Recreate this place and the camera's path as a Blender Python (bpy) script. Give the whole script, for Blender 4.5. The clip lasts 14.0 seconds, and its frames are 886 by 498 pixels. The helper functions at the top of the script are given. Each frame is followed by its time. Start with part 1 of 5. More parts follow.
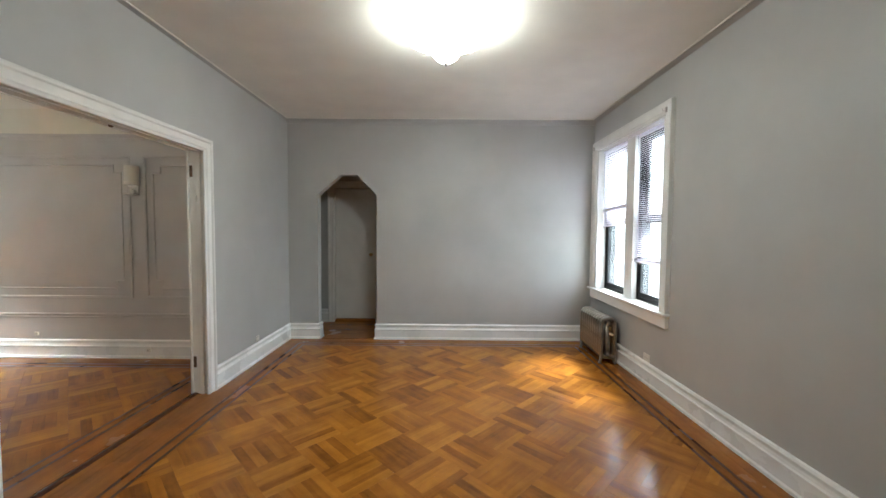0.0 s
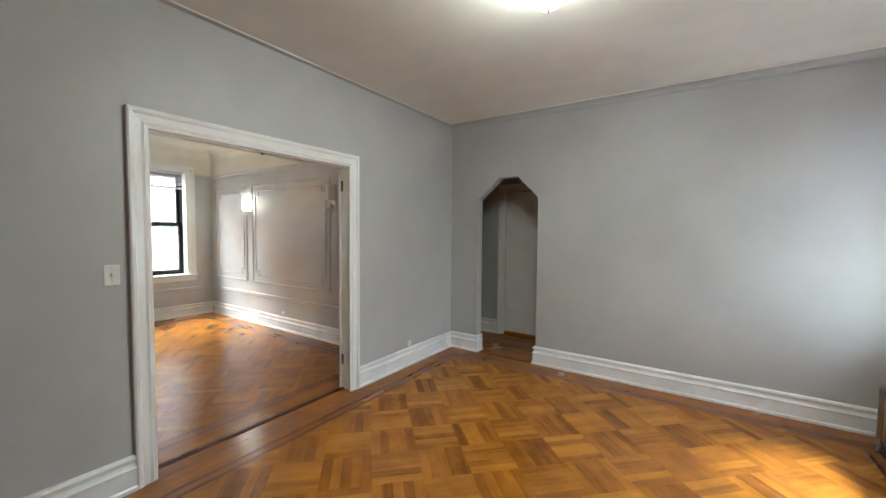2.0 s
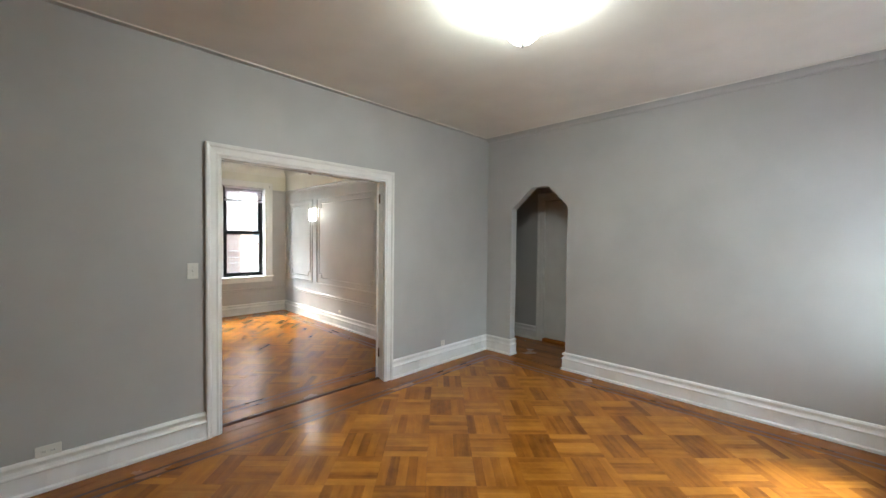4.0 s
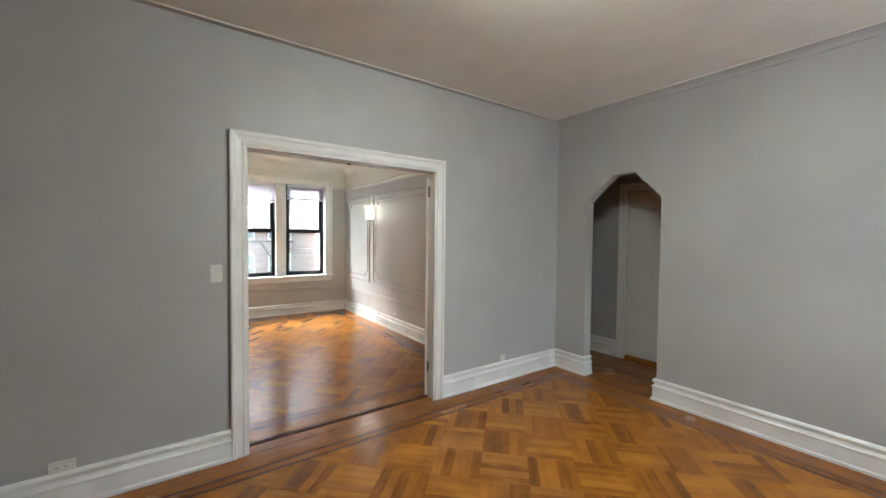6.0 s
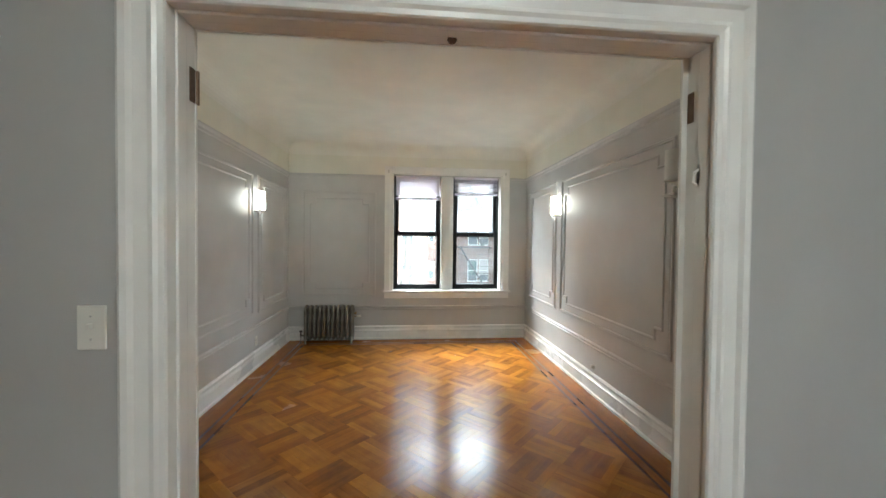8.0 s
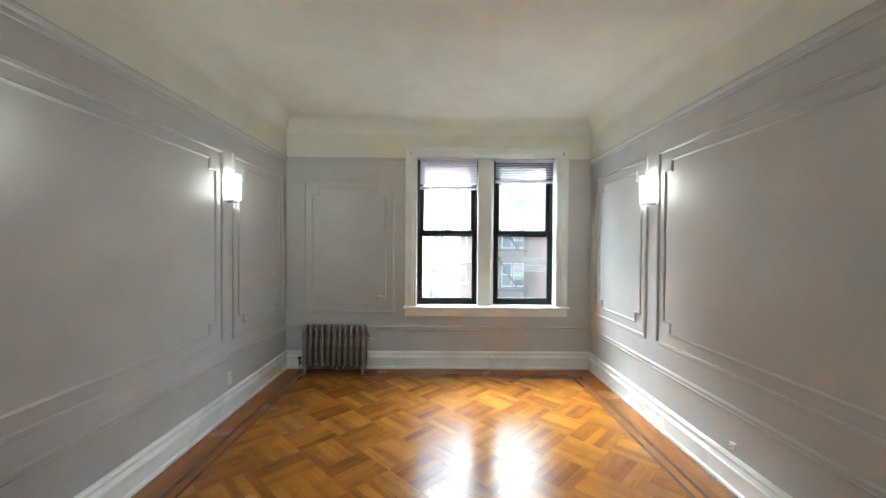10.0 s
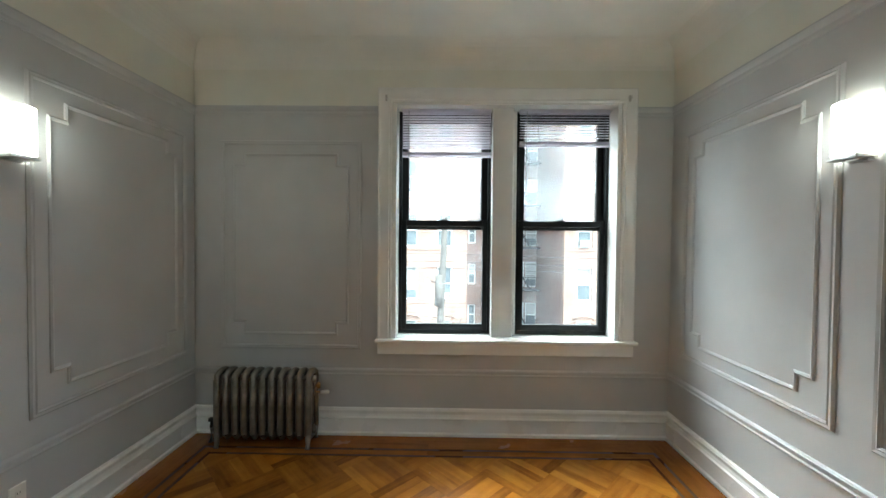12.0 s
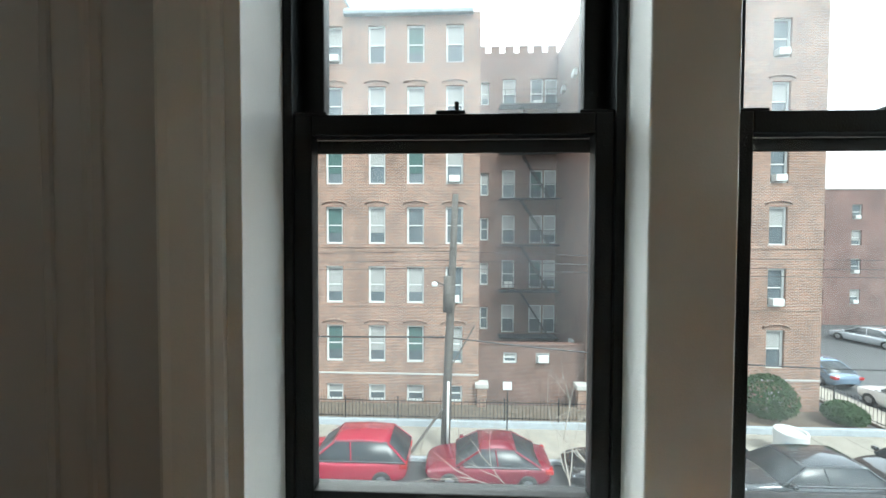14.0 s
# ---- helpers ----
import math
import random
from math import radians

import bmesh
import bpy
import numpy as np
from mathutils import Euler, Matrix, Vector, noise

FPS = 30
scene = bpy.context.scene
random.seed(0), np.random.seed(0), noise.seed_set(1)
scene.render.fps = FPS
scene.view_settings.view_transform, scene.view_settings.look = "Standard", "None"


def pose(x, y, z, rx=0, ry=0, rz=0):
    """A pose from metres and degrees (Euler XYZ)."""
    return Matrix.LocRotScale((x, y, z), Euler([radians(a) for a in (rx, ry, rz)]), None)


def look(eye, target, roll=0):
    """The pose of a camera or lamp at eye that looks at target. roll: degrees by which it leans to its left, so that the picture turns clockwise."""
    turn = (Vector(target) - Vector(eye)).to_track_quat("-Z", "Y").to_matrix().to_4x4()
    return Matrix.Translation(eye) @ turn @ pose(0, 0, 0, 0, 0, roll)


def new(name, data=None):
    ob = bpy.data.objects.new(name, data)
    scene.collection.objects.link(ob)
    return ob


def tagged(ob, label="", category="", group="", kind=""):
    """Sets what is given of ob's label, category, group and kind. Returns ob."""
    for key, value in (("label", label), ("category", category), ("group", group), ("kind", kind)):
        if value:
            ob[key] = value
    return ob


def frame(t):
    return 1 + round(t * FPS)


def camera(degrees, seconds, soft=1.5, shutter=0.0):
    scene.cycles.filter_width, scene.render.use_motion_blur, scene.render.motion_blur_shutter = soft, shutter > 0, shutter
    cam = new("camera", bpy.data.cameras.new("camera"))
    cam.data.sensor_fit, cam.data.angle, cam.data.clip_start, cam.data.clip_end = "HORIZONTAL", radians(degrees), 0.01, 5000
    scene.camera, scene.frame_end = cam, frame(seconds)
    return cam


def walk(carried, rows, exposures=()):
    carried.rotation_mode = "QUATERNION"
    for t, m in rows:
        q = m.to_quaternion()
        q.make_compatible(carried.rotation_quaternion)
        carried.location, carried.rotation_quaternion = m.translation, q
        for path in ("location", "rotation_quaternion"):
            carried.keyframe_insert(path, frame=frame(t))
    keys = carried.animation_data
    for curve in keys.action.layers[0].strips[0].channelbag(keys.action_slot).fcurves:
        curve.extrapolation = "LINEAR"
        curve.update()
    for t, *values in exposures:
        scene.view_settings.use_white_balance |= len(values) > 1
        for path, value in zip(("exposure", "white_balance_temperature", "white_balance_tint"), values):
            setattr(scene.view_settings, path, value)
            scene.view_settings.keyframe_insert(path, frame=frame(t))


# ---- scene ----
cam = camera(99.2, 14.0)
PATH = [
    (0, (0.068, 0.132, 1.471), (0.061, 2.13, 1.381), 0.4),
    (0.5, (0.056, 0.397, 1.501), (-0.286, 2.365, 1.407), 0.4),
    (1, (0.121, 0.627, 1.559), (-0.566, 2.502, 1.445), 0.6),
    (1.5, (0.41, 0.826, 1.541), (-0.559, 2.573, 1.442), 0.4),
    (2, (0.709, 0.972, 1.562), (-0.411, 2.627, 1.468), 0.5),
    (2.5, (1.0, 1.017, 1.556), (-0.269, 2.562, 1.509), 0.6),
    (3, (1.253, 0.98, 1.559), (-0.148, 2.406, 1.513), 0.6),
    (5.5, (1.252, 1.137, 1.539), (-0.148, 2.564, 1.481), 0.7),
    (6, (0.895, 1.468, 1.557), (-0.737, 2.623, 1.493), 0.6),
    (6.5, (0.478, 1.806, 1.549), (-1.322, 2.676, 1.501), 0.4),
    (7, (0.026, 2.112, 1.541), (-1.886, 2.695, 1.495), -0.0),
    (7.5, (-0.463, 2.333, 1.528), (-2.441, 2.627, 1.486), 0.1),
    (8, (-0.967, 2.518, 1.535), (-2.958, 2.705, 1.492), 0.6),
    (8.2, (-1.194, 2.619, 1.533), (-3.19, 2.748, 1.493), 0.3),
    (10.3, (-2.444, 2.54, 1.512), (-4.444, 2.56, 1.484), 0.4),
    (10.5, (-2.546, 2.49, 1.525), (-4.546, 2.516, 1.492), 0.4),
    (11, (-2.89, 2.578, 1.501), (-4.89, 2.569, 1.465), 0.5),
    (11.5, (-3.41, 2.609, 1.496), (-5.41, 2.617, 1.459), 0.4),
    (12, (-3.953, 2.699, 1.514), (-5.953, 2.672, 1.471), 0.5),
    (12.5, (-4.561, 2.684, 1.498), (-6.561, 2.671, 1.457), 0.4),
    (13, (-5.176, 2.679, 1.477), (-7.173, 2.593, 1.426), 0.3),
    (13.5, (-5.721, 2.682, 1.444), (-7.719, 2.601, 1.395), 0.2),
    (14, (-6.192, 2.684, 1.406), (-8.19, 2.605, 1.356), 0.2),
]
EXPOSURE = [(0.0, 4.72, 5930, 0), (3.0, 4.78, 5920, 0), (6.0, 4.76, 5940, 0), (7.0, 4.63, 5900, 0), (8.0, 4.46, 5820, -3), (10.3, 4.52, 5560, -5), (11.0, 4.4, 5540, -6), (11.5, 4.08, 5580, -6), (12.0, 3.8, 5660, -6), (12.5, 3.48, 5760, -6), (13.0, 2.95, 5880, -5), (13.5, 2.5, 5850, -4), (14.0, 2.42, 5930, -4)]
walk(cam, [(t, look(eye, target, roll)) for t, eye, target, roll in PATH], EXPOSURE)
SKY = 0.15

# ---- light ----
world = bpy.data.worlds.new("sky_world")
scene.world = world
world.use_nodes = True
wn = world.node_tree
sky = wn.nodes.new("ShaderNodeTexSky")
sky.sky_type = "NISHITA"
sky.sun_disc = False
sky.sun_elevation = radians(48)
sky.sun_rotation = radians(250)
sky.air_density, sky.dust_density, sky.ozone_density = 1.0, 4.0, 1.0
soft_sky = wn.nodes.new("ShaderNodeHueSaturation")
soft_sky.inputs["Saturation"].default_value = 0.25
wn.links.new(sky.outputs[0], soft_sky.inputs["Color"])
wn.links.new(soft_sky.outputs[0], wn.nodes["Background"].inputs[0])
wn.nodes["Background"].inputs[1].default_value = SKY

sun_data = bpy.data.lights.new("sun", "SUN")
sun_data.energy, sun_data.angle, sun_data.color = 1.2, radians(20), (1.0, 0.97, 0.93)
sun = new("sun", sun_data)
sun.matrix_world = look((0, 0, 0), (-0.55, -0.35, -0.8)) @ Matrix.Translation((0, 0, 0))

# ---- materials ----
def nodes_of(name):
    m = bpy.data.materials.new(name)
    m.use_nodes = True
    nt = m.node_tree
    return m, nt, nt.nodes["Principled BSDF"]

def paint(name, color, rough=0.5, mottle=0.06, bump=0.15, scale=3.0, dirt=0.0, grain=220.0, wave=0.25, coat=0.0):
    """Painted plaster or wood: colour wanders a little, roller grain and slow waves in the relief."""
    m, nt, p = nodes_of(name)
    tc = nt.nodes.new("ShaderNodeTexCoord")
    n1 = nt.nodes.new("ShaderNodeTexNoise")
    n1.inputs["Scale"].default_value, n1.inputs["Detail"].default_value = scale, 6
    nt.links.new(tc.outputs["Object"], n1.inputs["Vector"])
    ramp = nt.nodes.new("ShaderNodeMapRange")
    ramp.inputs["From Min"].default_value, ramp.inputs["From Max"].default_value = 0.3, 0.7
    ramp.inputs["To Min"].default_value, ramp.inputs["To Max"].default_value = 1 - mottle, 1 + mottle
    nt.links.new(n1.outputs[0], ramp.inputs[0])
    mix = nt.nodes.new("ShaderNodeMix")
    mix.data_type, mix.blend_type = "RGBA", "MULTIPLY"
    mix.inputs[0].default_value = 1.0
    mix.inputs[6].default_value = (*color, 1)
    nt.links.new(ramp.outputs[0], mix.inputs[7])
    out = mix.outputs[2]
    if dirt:
        n3 = nt.nodes.new("ShaderNodeTexNoise")
        n3.inputs["Scale"].default_value, n3.inputs["Detail"].default_value = 14, 9
        nt.links.new(tc.outputs["Object"], n3.inputs["Vector"])
        r3 = nt.nodes.new("ShaderNodeMapRange")
        r3.inputs["From Min"].default_value, r3.inputs["From Max"].default_value = 0.56, 0.72
        r3.inputs["To Max"].default_value = dirt
        nt.links.new(n3.outputs[0], r3.inputs[0])
        mx = nt.nodes.new("ShaderNodeMix")
        mx.data_type = "RGBA"
        nt.links.new(r3.outputs[0], mx.inputs[0])
        nt.links.new(out, mx.inputs[6])
        mx.inputs[7].default_value = (color[0] * 0.45, color[1] * 0.42, color[2] * 0.36, 1)
        out = mx.outputs[2]
    nt.links.new(out, p.inputs["Base Color"])
    rr = nt.nodes.new("ShaderNodeMapRange")
    rr.inputs["To Min"].default_value, rr.inputs["To Max"].default_value = rough - 0.08, rough + 0.08
    nt.links.new(n1.outputs[0], rr.inputs[0])
    nt.links.new(rr.outputs[0], p.inputs["Roughness"])
    if coat:
        p.inputs["Coat Weight"].default_value = coat
    n2 = nt.nodes.new("ShaderNodeTexNoise")
    n2.inputs["Scale"].default_value, n2.inputs["Detail"].default_value = grain, 3
    nt.links.new(tc.outputs["Object"], n2.inputs["Vector"])
    add = nt.nodes.new("ShaderNodeMath")
    add.operation = "MULTIPLY_ADD"
    add.inputs[1].default_value = wave * 8
    nt.links.new(n1.outputs[0], add.inputs[0])
    nt.links.new(n2.outputs[0], add.inputs[2])
    b = nt.nodes.new("ShaderNodeBump")
    b.inputs["Strength"].default_value, b.inputs["Distance"].default_value = bump, 0.004
    nt.links.new(add.outputs[0], b.inputs["Height"])
    nt.links.new(b.outputs[0], p.inputs["Normal"])
    return m

def wood(name, dark, light, rough=0.25, spread=0.35):
    """Varnished oak: each strip takes its own tone from a random value, with long grain along its local x."""
    m, nt, p = nodes_of(name)
    tc = nt.nodes.new("ShaderNodeTexCoord")
    info = nt.nodes.new("ShaderNodeObjectInfo")
    geo = nt.nodes.new("ShaderNodeNewGeometry")
    rnd = nt.nodes.new("ShaderNodeMath")
    rnd.operation = "ADD"
    nt.links.new(info.outputs["Random"], rnd.inputs[0])
    nt.links.new(geo.outputs["Random Per Island"], rnd.inputs[1])
    fr = nt.nodes.new("ShaderNodeMath")
    fr.operation = "FRACT"
    nt.links.new(rnd.outputs[0], fr.inputs[0])
    off = nt.nodes.new("ShaderNodeVectorMath")
    off.operation = "SCALE"
    off.inputs[0].default_value = (31, 17, 7)
    nt.links.new(fr.outputs[0], off.inputs["Scale"])
    uv = nt.nodes.new("ShaderNodeUVMap")
    av = nt.nodes.new("ShaderNodeVectorMath")
    nt.links.new(uv.outputs[0], av.inputs[0])
    nt.links.new(off.outputs[0], av.inputs[1])
    mp = nt.nodes.new("ShaderNodeMapping")
    mp.inputs["Scale"].default_value = (2.0, 24, 1)
    nt.links.new(av.outputs[0], mp.inputs[0])
    g = nt.nodes.new("ShaderNodeTexNoise")
    g.inputs["Scale"].default_value, g.inputs["Detail"].default_value, g.inputs["Distortion"].default_value = 1.0, 7, 0.6
    nt.links.new(mp.outputs[0], g.inputs["Vector"])
    tone = nt.nodes.new("ShaderNodeMath")
    tone.operation = "MULTIPLY_ADD"
    tone.inputs[1].default_value = 0.62
    ts = nt.nodes.new("ShaderNodeMath")
    ts.operation = "MULTIPLY_ADD"
    ts.inputs[1].default_value, ts.inputs[2].default_value = spread * 2, 0.18 - spread
    nt.links.new(fr.outputs[0], ts.inputs[0])
    nt.links.new(g.outputs[0], tone.inputs[0])
    nt.links.new(ts.outputs[0], tone.inputs[2])
    ramp = nt.nodes.new("ShaderNodeValToRGB")
    ramp.color_ramp.elements[0].color, ramp.color_ramp.elements[0].position = (*dark, 1), 0.08
    ramp.color_ramp.elements[1].color, ramp.color_ramp.elements[1].position = (*light, 1), 0.85
    nt.links.new(ramp.outputs[0], p.inputs["Base Color"])
    pos = nt.nodes.new("ShaderNodeNewGeometry")
    wear = nt.nodes.new("ShaderNodeTexNoise")
    wear.inputs["Scale"].default_value, wear.inputs["Detail"].default_value, wear.inputs["Roughness"].default_value = 6.0, 8, 0.65
    nt.links.new(pos.outputs["Position"], wear.inputs["Vector"])
    worn = nt.nodes.new("ShaderNodeMapRange")
    worn.inputs["From Min"].default_value, worn.inputs["From Max"].default_value = 0.3, 0.7
    worn.inputs["To Min"].default_value, worn.inputs["To Max"].default_value = -0.14, 0.14
    nt.links.new(wear.outputs[0], worn.inputs[0])
    mixed = nt.nodes.new("ShaderNodeMath")
    nt.links.new(tone.outputs[0], mixed.inputs[0])
    nt.links.new(worn.outputs[0], mixed.inputs[1])
    nt.links.new(mixed.outputs[0], ramp.inputs[0])
    w = nt.nodes.new("ShaderNodeTexNoise")
    w.inputs["Scale"].default_value, w.inputs["Detail"].default_value = 2.4, 5
    nt.links.new(tc.outputs["Object"], w.inputs["Vector"])
    rr = nt.nodes.new("ShaderNodeMapRange")
    rr.inputs["From Min"].default_value, rr.inputs["From Max"].default_value = 0.3, 0.7
    rr.inputs["To Min"].default_value, rr.inputs["To Max"].default_value = rough - 0.06, rough + 0.08
    nt.links.new(w.outputs[0], rr.inputs[0])
    nt.links.new(rr.outputs[0], p.inputs["Roughness"])
    p.inputs["Specular IOR Level"].default_value = 0.38
    b = nt.nodes.new("ShaderNodeBump")
    b.inputs["Strength"].default_value, b.inputs["Distance"].default_value = 0.06, 0.002
    nt.links.new(g.outputs[0], b.inputs["Height"])
    nt.links.new(b.outputs[0], p.inputs["Normal"])
    return m

def plain(name, color, rough=0.5, metal=0.0, mottle=0.1, scale=20.0, bump=0.1):
    m, nt, p = nodes_of(name)
    tc = nt.nodes.new("ShaderNodeTexCoord")
    n = nt.nodes.new("ShaderNodeTexNoise")
    n.inputs["Scale"].default_value, n.inputs["Detail"].default_value = scale, 6
    nt.links.new(tc.outputs["Object"], n.inputs["Vector"])
    r = nt.nodes.new("ShaderNodeMapRange")
    r.inputs["From Min"].default_value, r.inputs["From Max"].default_value = 0.3, 0.7
    r.inputs["To Min"].default_value, r.inputs["To Max"].default_value = 1 - mottle, 1 + mottle
    nt.links.new(n.outputs[0], r.inputs[0])
    mix = nt.nodes.new("ShaderNodeMix")
    mix.data_type, mix.blend_type = "RGBA", "MULTIPLY"
    mix.inputs[0].default_value = 1
    mix.inputs[6].default_value = (*color, 1)
    nt.links.new(r.outputs[0], mix.inputs[7])
    nt.links.new(mix.outputs[2], p.inputs["Base Color"])
    p.inputs["Roughness"].default_value, p.inputs["Metallic"].default_value = rough, metal
    if bump:
        b = nt.nodes.new("ShaderNodeBump")
        b.inputs["Strength"].default_value, b.inputs["Distance"].default_value = bump, 0.003
        nt.links.new(n.outputs[0], b.inputs["Height"])
        nt.links.new(b.outputs[0], p.inputs["Normal"])
    return m

def glow(name, color, strength):
    m, nt, p = nodes_of(name)
    p.inputs["Base Color"].default_value = (0.9, 0.88, 0.84, 1)
    p.inputs["Roughness"].default_value = 0.3
    p.inputs["Emission Color"].default_value = (*color, 1)
    p.inputs["Emission Strength"].default_value = strength
    return m

def glass(name, tint=(1, 1, 1), veil=0.0, veil_color=(0.8, 0.85, 0.9), seed=0.0):
    """Thin window glass, with an uneven film of dust."""
    m, nt, p = nodes_of(name)
    nt.nodes.remove(p)
    out = nt.nodes["Material Output"]
    tr = nt.nodes.new("ShaderNodeBsdfTransparent")
    tr.inputs[0].default_value = (*tint, 1)
    gl = nt.nodes.new("ShaderNodeBsdfGlossy")
    gl.inputs["Roughness"].default_value = 0.02
    lw = nt.nodes.new("ShaderNodeLayerWeight")
    lw.inputs["Blend"].default_value = 0.5
    pw = nt.nodes.new("ShaderNodeMath")
    pw.operation = "POWER"
    pw.inputs[1].default_value = 4.0
    nt.links.new(lw.outputs["Facing"], pw.inputs[0])
    fres = nt.nodes.new("ShaderNodeMath")
    fres.operation = "MULTIPLY_ADD"
    fres.inputs[1].default_value, fres.inputs[2].default_value = 0.5, 0.02
    nt.links.new(pw.outputs[0], fres.inputs[0])
    mix = nt.nodes.new("ShaderNodeMixShader")
    nt.links.new(fres.outputs[0], mix.inputs[0])
    nt.links.new(tr.outputs[0], mix.inputs[1])
    nt.links.new(gl.outputs[0], mix.inputs[2])
    last = mix
    if veil:
        df = nt.nodes.new("ShaderNodeBsdfTranslucent")
        df.inputs[0].default_value = (*veil_color, 1)
        tc = nt.nodes.new("ShaderNodeTexCoord")
        n = nt.nodes.new("ShaderNodeTexNoise")
        n.inputs["Scale"].default_value, n.inputs["Detail"].default_value = 3.0, 4
        nt.links.new(tc.outputs["Object"], n.inputs["Vector"])
        r = nt.nodes.new("ShaderNodeMapRange")
        r.inputs["From Min"].default_value, r.inputs["From Max"].default_value = 0.3, 0.7
        r.inputs["To Min"].default_value, r.inputs["To Max"].default_value = veil * 0.5, veil * 1.5
        nt.links.new(n.outputs[0], r.inputs[0])
        m2 = nt.nodes.new("ShaderNodeMixShader")
        nt.links.new(r.outputs[0], m2.inputs[0])
        nt.links.new(last.outputs[0], m2.inputs[1])
        nt.links.new(df.outputs[0], m2.inputs[2])
        last = m2
    nt.links.new(last.outputs[0], out.inputs["Surface"])
    return m

GREY = paint("grey_wall_paint", (0.470, 0.466, 0.455), 0.46, 0.06, 0.12, scale=1.8)
GREY2 = paint("warm_grey_wall_paint", (0.555, 0.543, 0.538), 0.48, 0.05, 0.12)
CREAM = paint("cream_frieze_paint", (0.78, 0.76, 0.67), 0.5, 0.04, 0.1)
CEIL = paint("ceiling_paint", (0.82, 0.80, 0.735), 0.6, 0.04, 0.15, wave=0.5)
TRIM = paint("white_gloss_trim_paint", (0.85, 0.84, 0.81), 0.22, 0.04, 0.12, scale=5, wave=0.4)
TRIMD = paint("worn_white_baseboard_paint", (0.87, 0.86, 0.84), 0.28, 0.03, 0.10, scale=3, wave=0.1)
# one oak twice: cross-laid blocks are darker, directional sheen put into the colour
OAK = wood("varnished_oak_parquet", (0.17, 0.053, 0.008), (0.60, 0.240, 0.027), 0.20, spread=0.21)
OAK_CROSS_SHEEN = wood("varnished_oak_parquet_cross_sheen", (0.145, 0.044, 0.007), (0.52, 0.198, 0.021), 0.20, spread=0.22)
OAK_BORDER = wood("varnished_oak_border", (0.15, 0.048, 0.009), (0.45, 0.170, 0.027), 0.21, spread=0.12)
WALNUT = wood("dark_walnut_inlay", (0.045, 0.015, 0.005), (0.12, 0.041, 0.012), 0.30, spread=0.06)
WALNUT.node_tree.nodes["Principled BSDF"].inputs["Specular IOR Level"].default_value = 0.22
SUBFLOOR = plain("dark_joint_filler", (0.05, 0.022, 0.008), 0.6)
BLACK = paint("black_sash_enamel", (0.005, 0.0052, 0.0055), 0.42, 0.2, 0.3, scale=12, wave=0.1)
BLACK.node_tree.nodes["Principled BSDF"].inputs["Specular IOR Level"].default_value = 0.3
PANE = glass("window_glass", (0.97, 0.98, 0.98), 0.022)
PLASTIC = plain("white_plastic_plate", (0.78, 0.76, 0.70), 0.35, 0, 0.03, 10, 0.02)
def vinyl(name, color):
    """Thin vinyl: half of the light that falls on it comes through."""
    m = plain(name, color, 0.4, 0, 0.04, 8, 0.0)
    nt = m.node_tree
    out = nt.nodes["Material Output"]
    t = nt.nodes.new("ShaderNodeBsdfTranslucent")
    t.inputs[0].default_value = (*color, 1)
    mx = nt.nodes.new("ShaderNodeMixShader")
    mx.inputs[0].default_value = 0.6
    nt.links.new(nt.nodes["Principled BSDF"].outputs[0], mx.inputs[1])
    nt.links.new(t.outputs[0], mx.inputs[2])
    nt.links.new(mx.outputs[0], out.inputs["Surface"])
    return m
BLIND = vinyl("vinyl_blind_slat", (0.86, 0.83, 0.88))
METAL = plain("brushed_nickel", (0.55, 0.53, 0.50), 0.28, 1.0, 0.05, 40, 0.02)
RAD = plain("aged_silver_radiator_paint", (0.25, 0.228, 0.195), 0.30, 0.65, 0.35, 9, 0.35)
BRONZE = plain("old_bronze_hinge", (0.13, 0.08, 0.05), 0.45, 0.7, 0.2, 30, 0.2)
GLOW_BOWL = glow("lit_white_glass_bowl", (1.0, 0.97, 0.91), 1.05)
GLOW_SCONCE = glow("lit_opal_glass", (1.0, 0.93, 0.80), 1.45)
OPAL = plain("unlit_opal_glass", (0.75, 0.73, 0.69), 0.25, 0, 0.02, 5, 0)

# ---- builders ----
def bm_object(name, bm, mats, parent=None, label="", smooth=False):
    me = bpy.data.meshes.new(name)
    bm.normal_update()
    bm.to_mesh(me)
    bm.free()
    for m in (mats if isinstance(mats, (list, tuple)) else [mats]):
        me.materials.append(m)
    if smooth:
        me.polygons.foreach_set("use_smooth", [True] * len(me.polygons))
    ob = new(name, me)
    if parent is not None:
        ob.parent = parent
    if label:
        ob["label"] = label
    return ob

def part(name, bm, material, parent, label="", smooth=False):
    return bm_object(name, bm, material, parent, label, smooth)

def thing(name, label, category, at=None, group=""):
    ob = new(name)
    ob.empty_display_size = 0.1
    if at is not None:
        ob.matrix_world = at
    return tagged(ob, label, category, group)

def box(bm, x0, x1, y0, y1, z0, z1, bevel=0.0, seg=2):
    vs = [bm.verts.new((x, y, z)) for x in (x0, x1) for y in (y0, y1) for z in (z0, z1)]
    q = [(0, 1, 3, 2), (4, 6, 7, 5), (0, 4, 5, 1), (2, 3, 7, 6), (0, 2, 6, 4), (1, 5, 7, 3)]
    fs = [bm.faces.new([vs[i] for i in f]) for f in q]
    if bevel:
        es = {e for f in fs for e in f.edges}
        bmesh.ops.bevel(bm, geom=list(es), offset=bevel, segments=seg, affect="EDGES", profile=0.5)
    return bm

def boxed(*a, **k):
    return box(bmesh.new(), *a, **k)

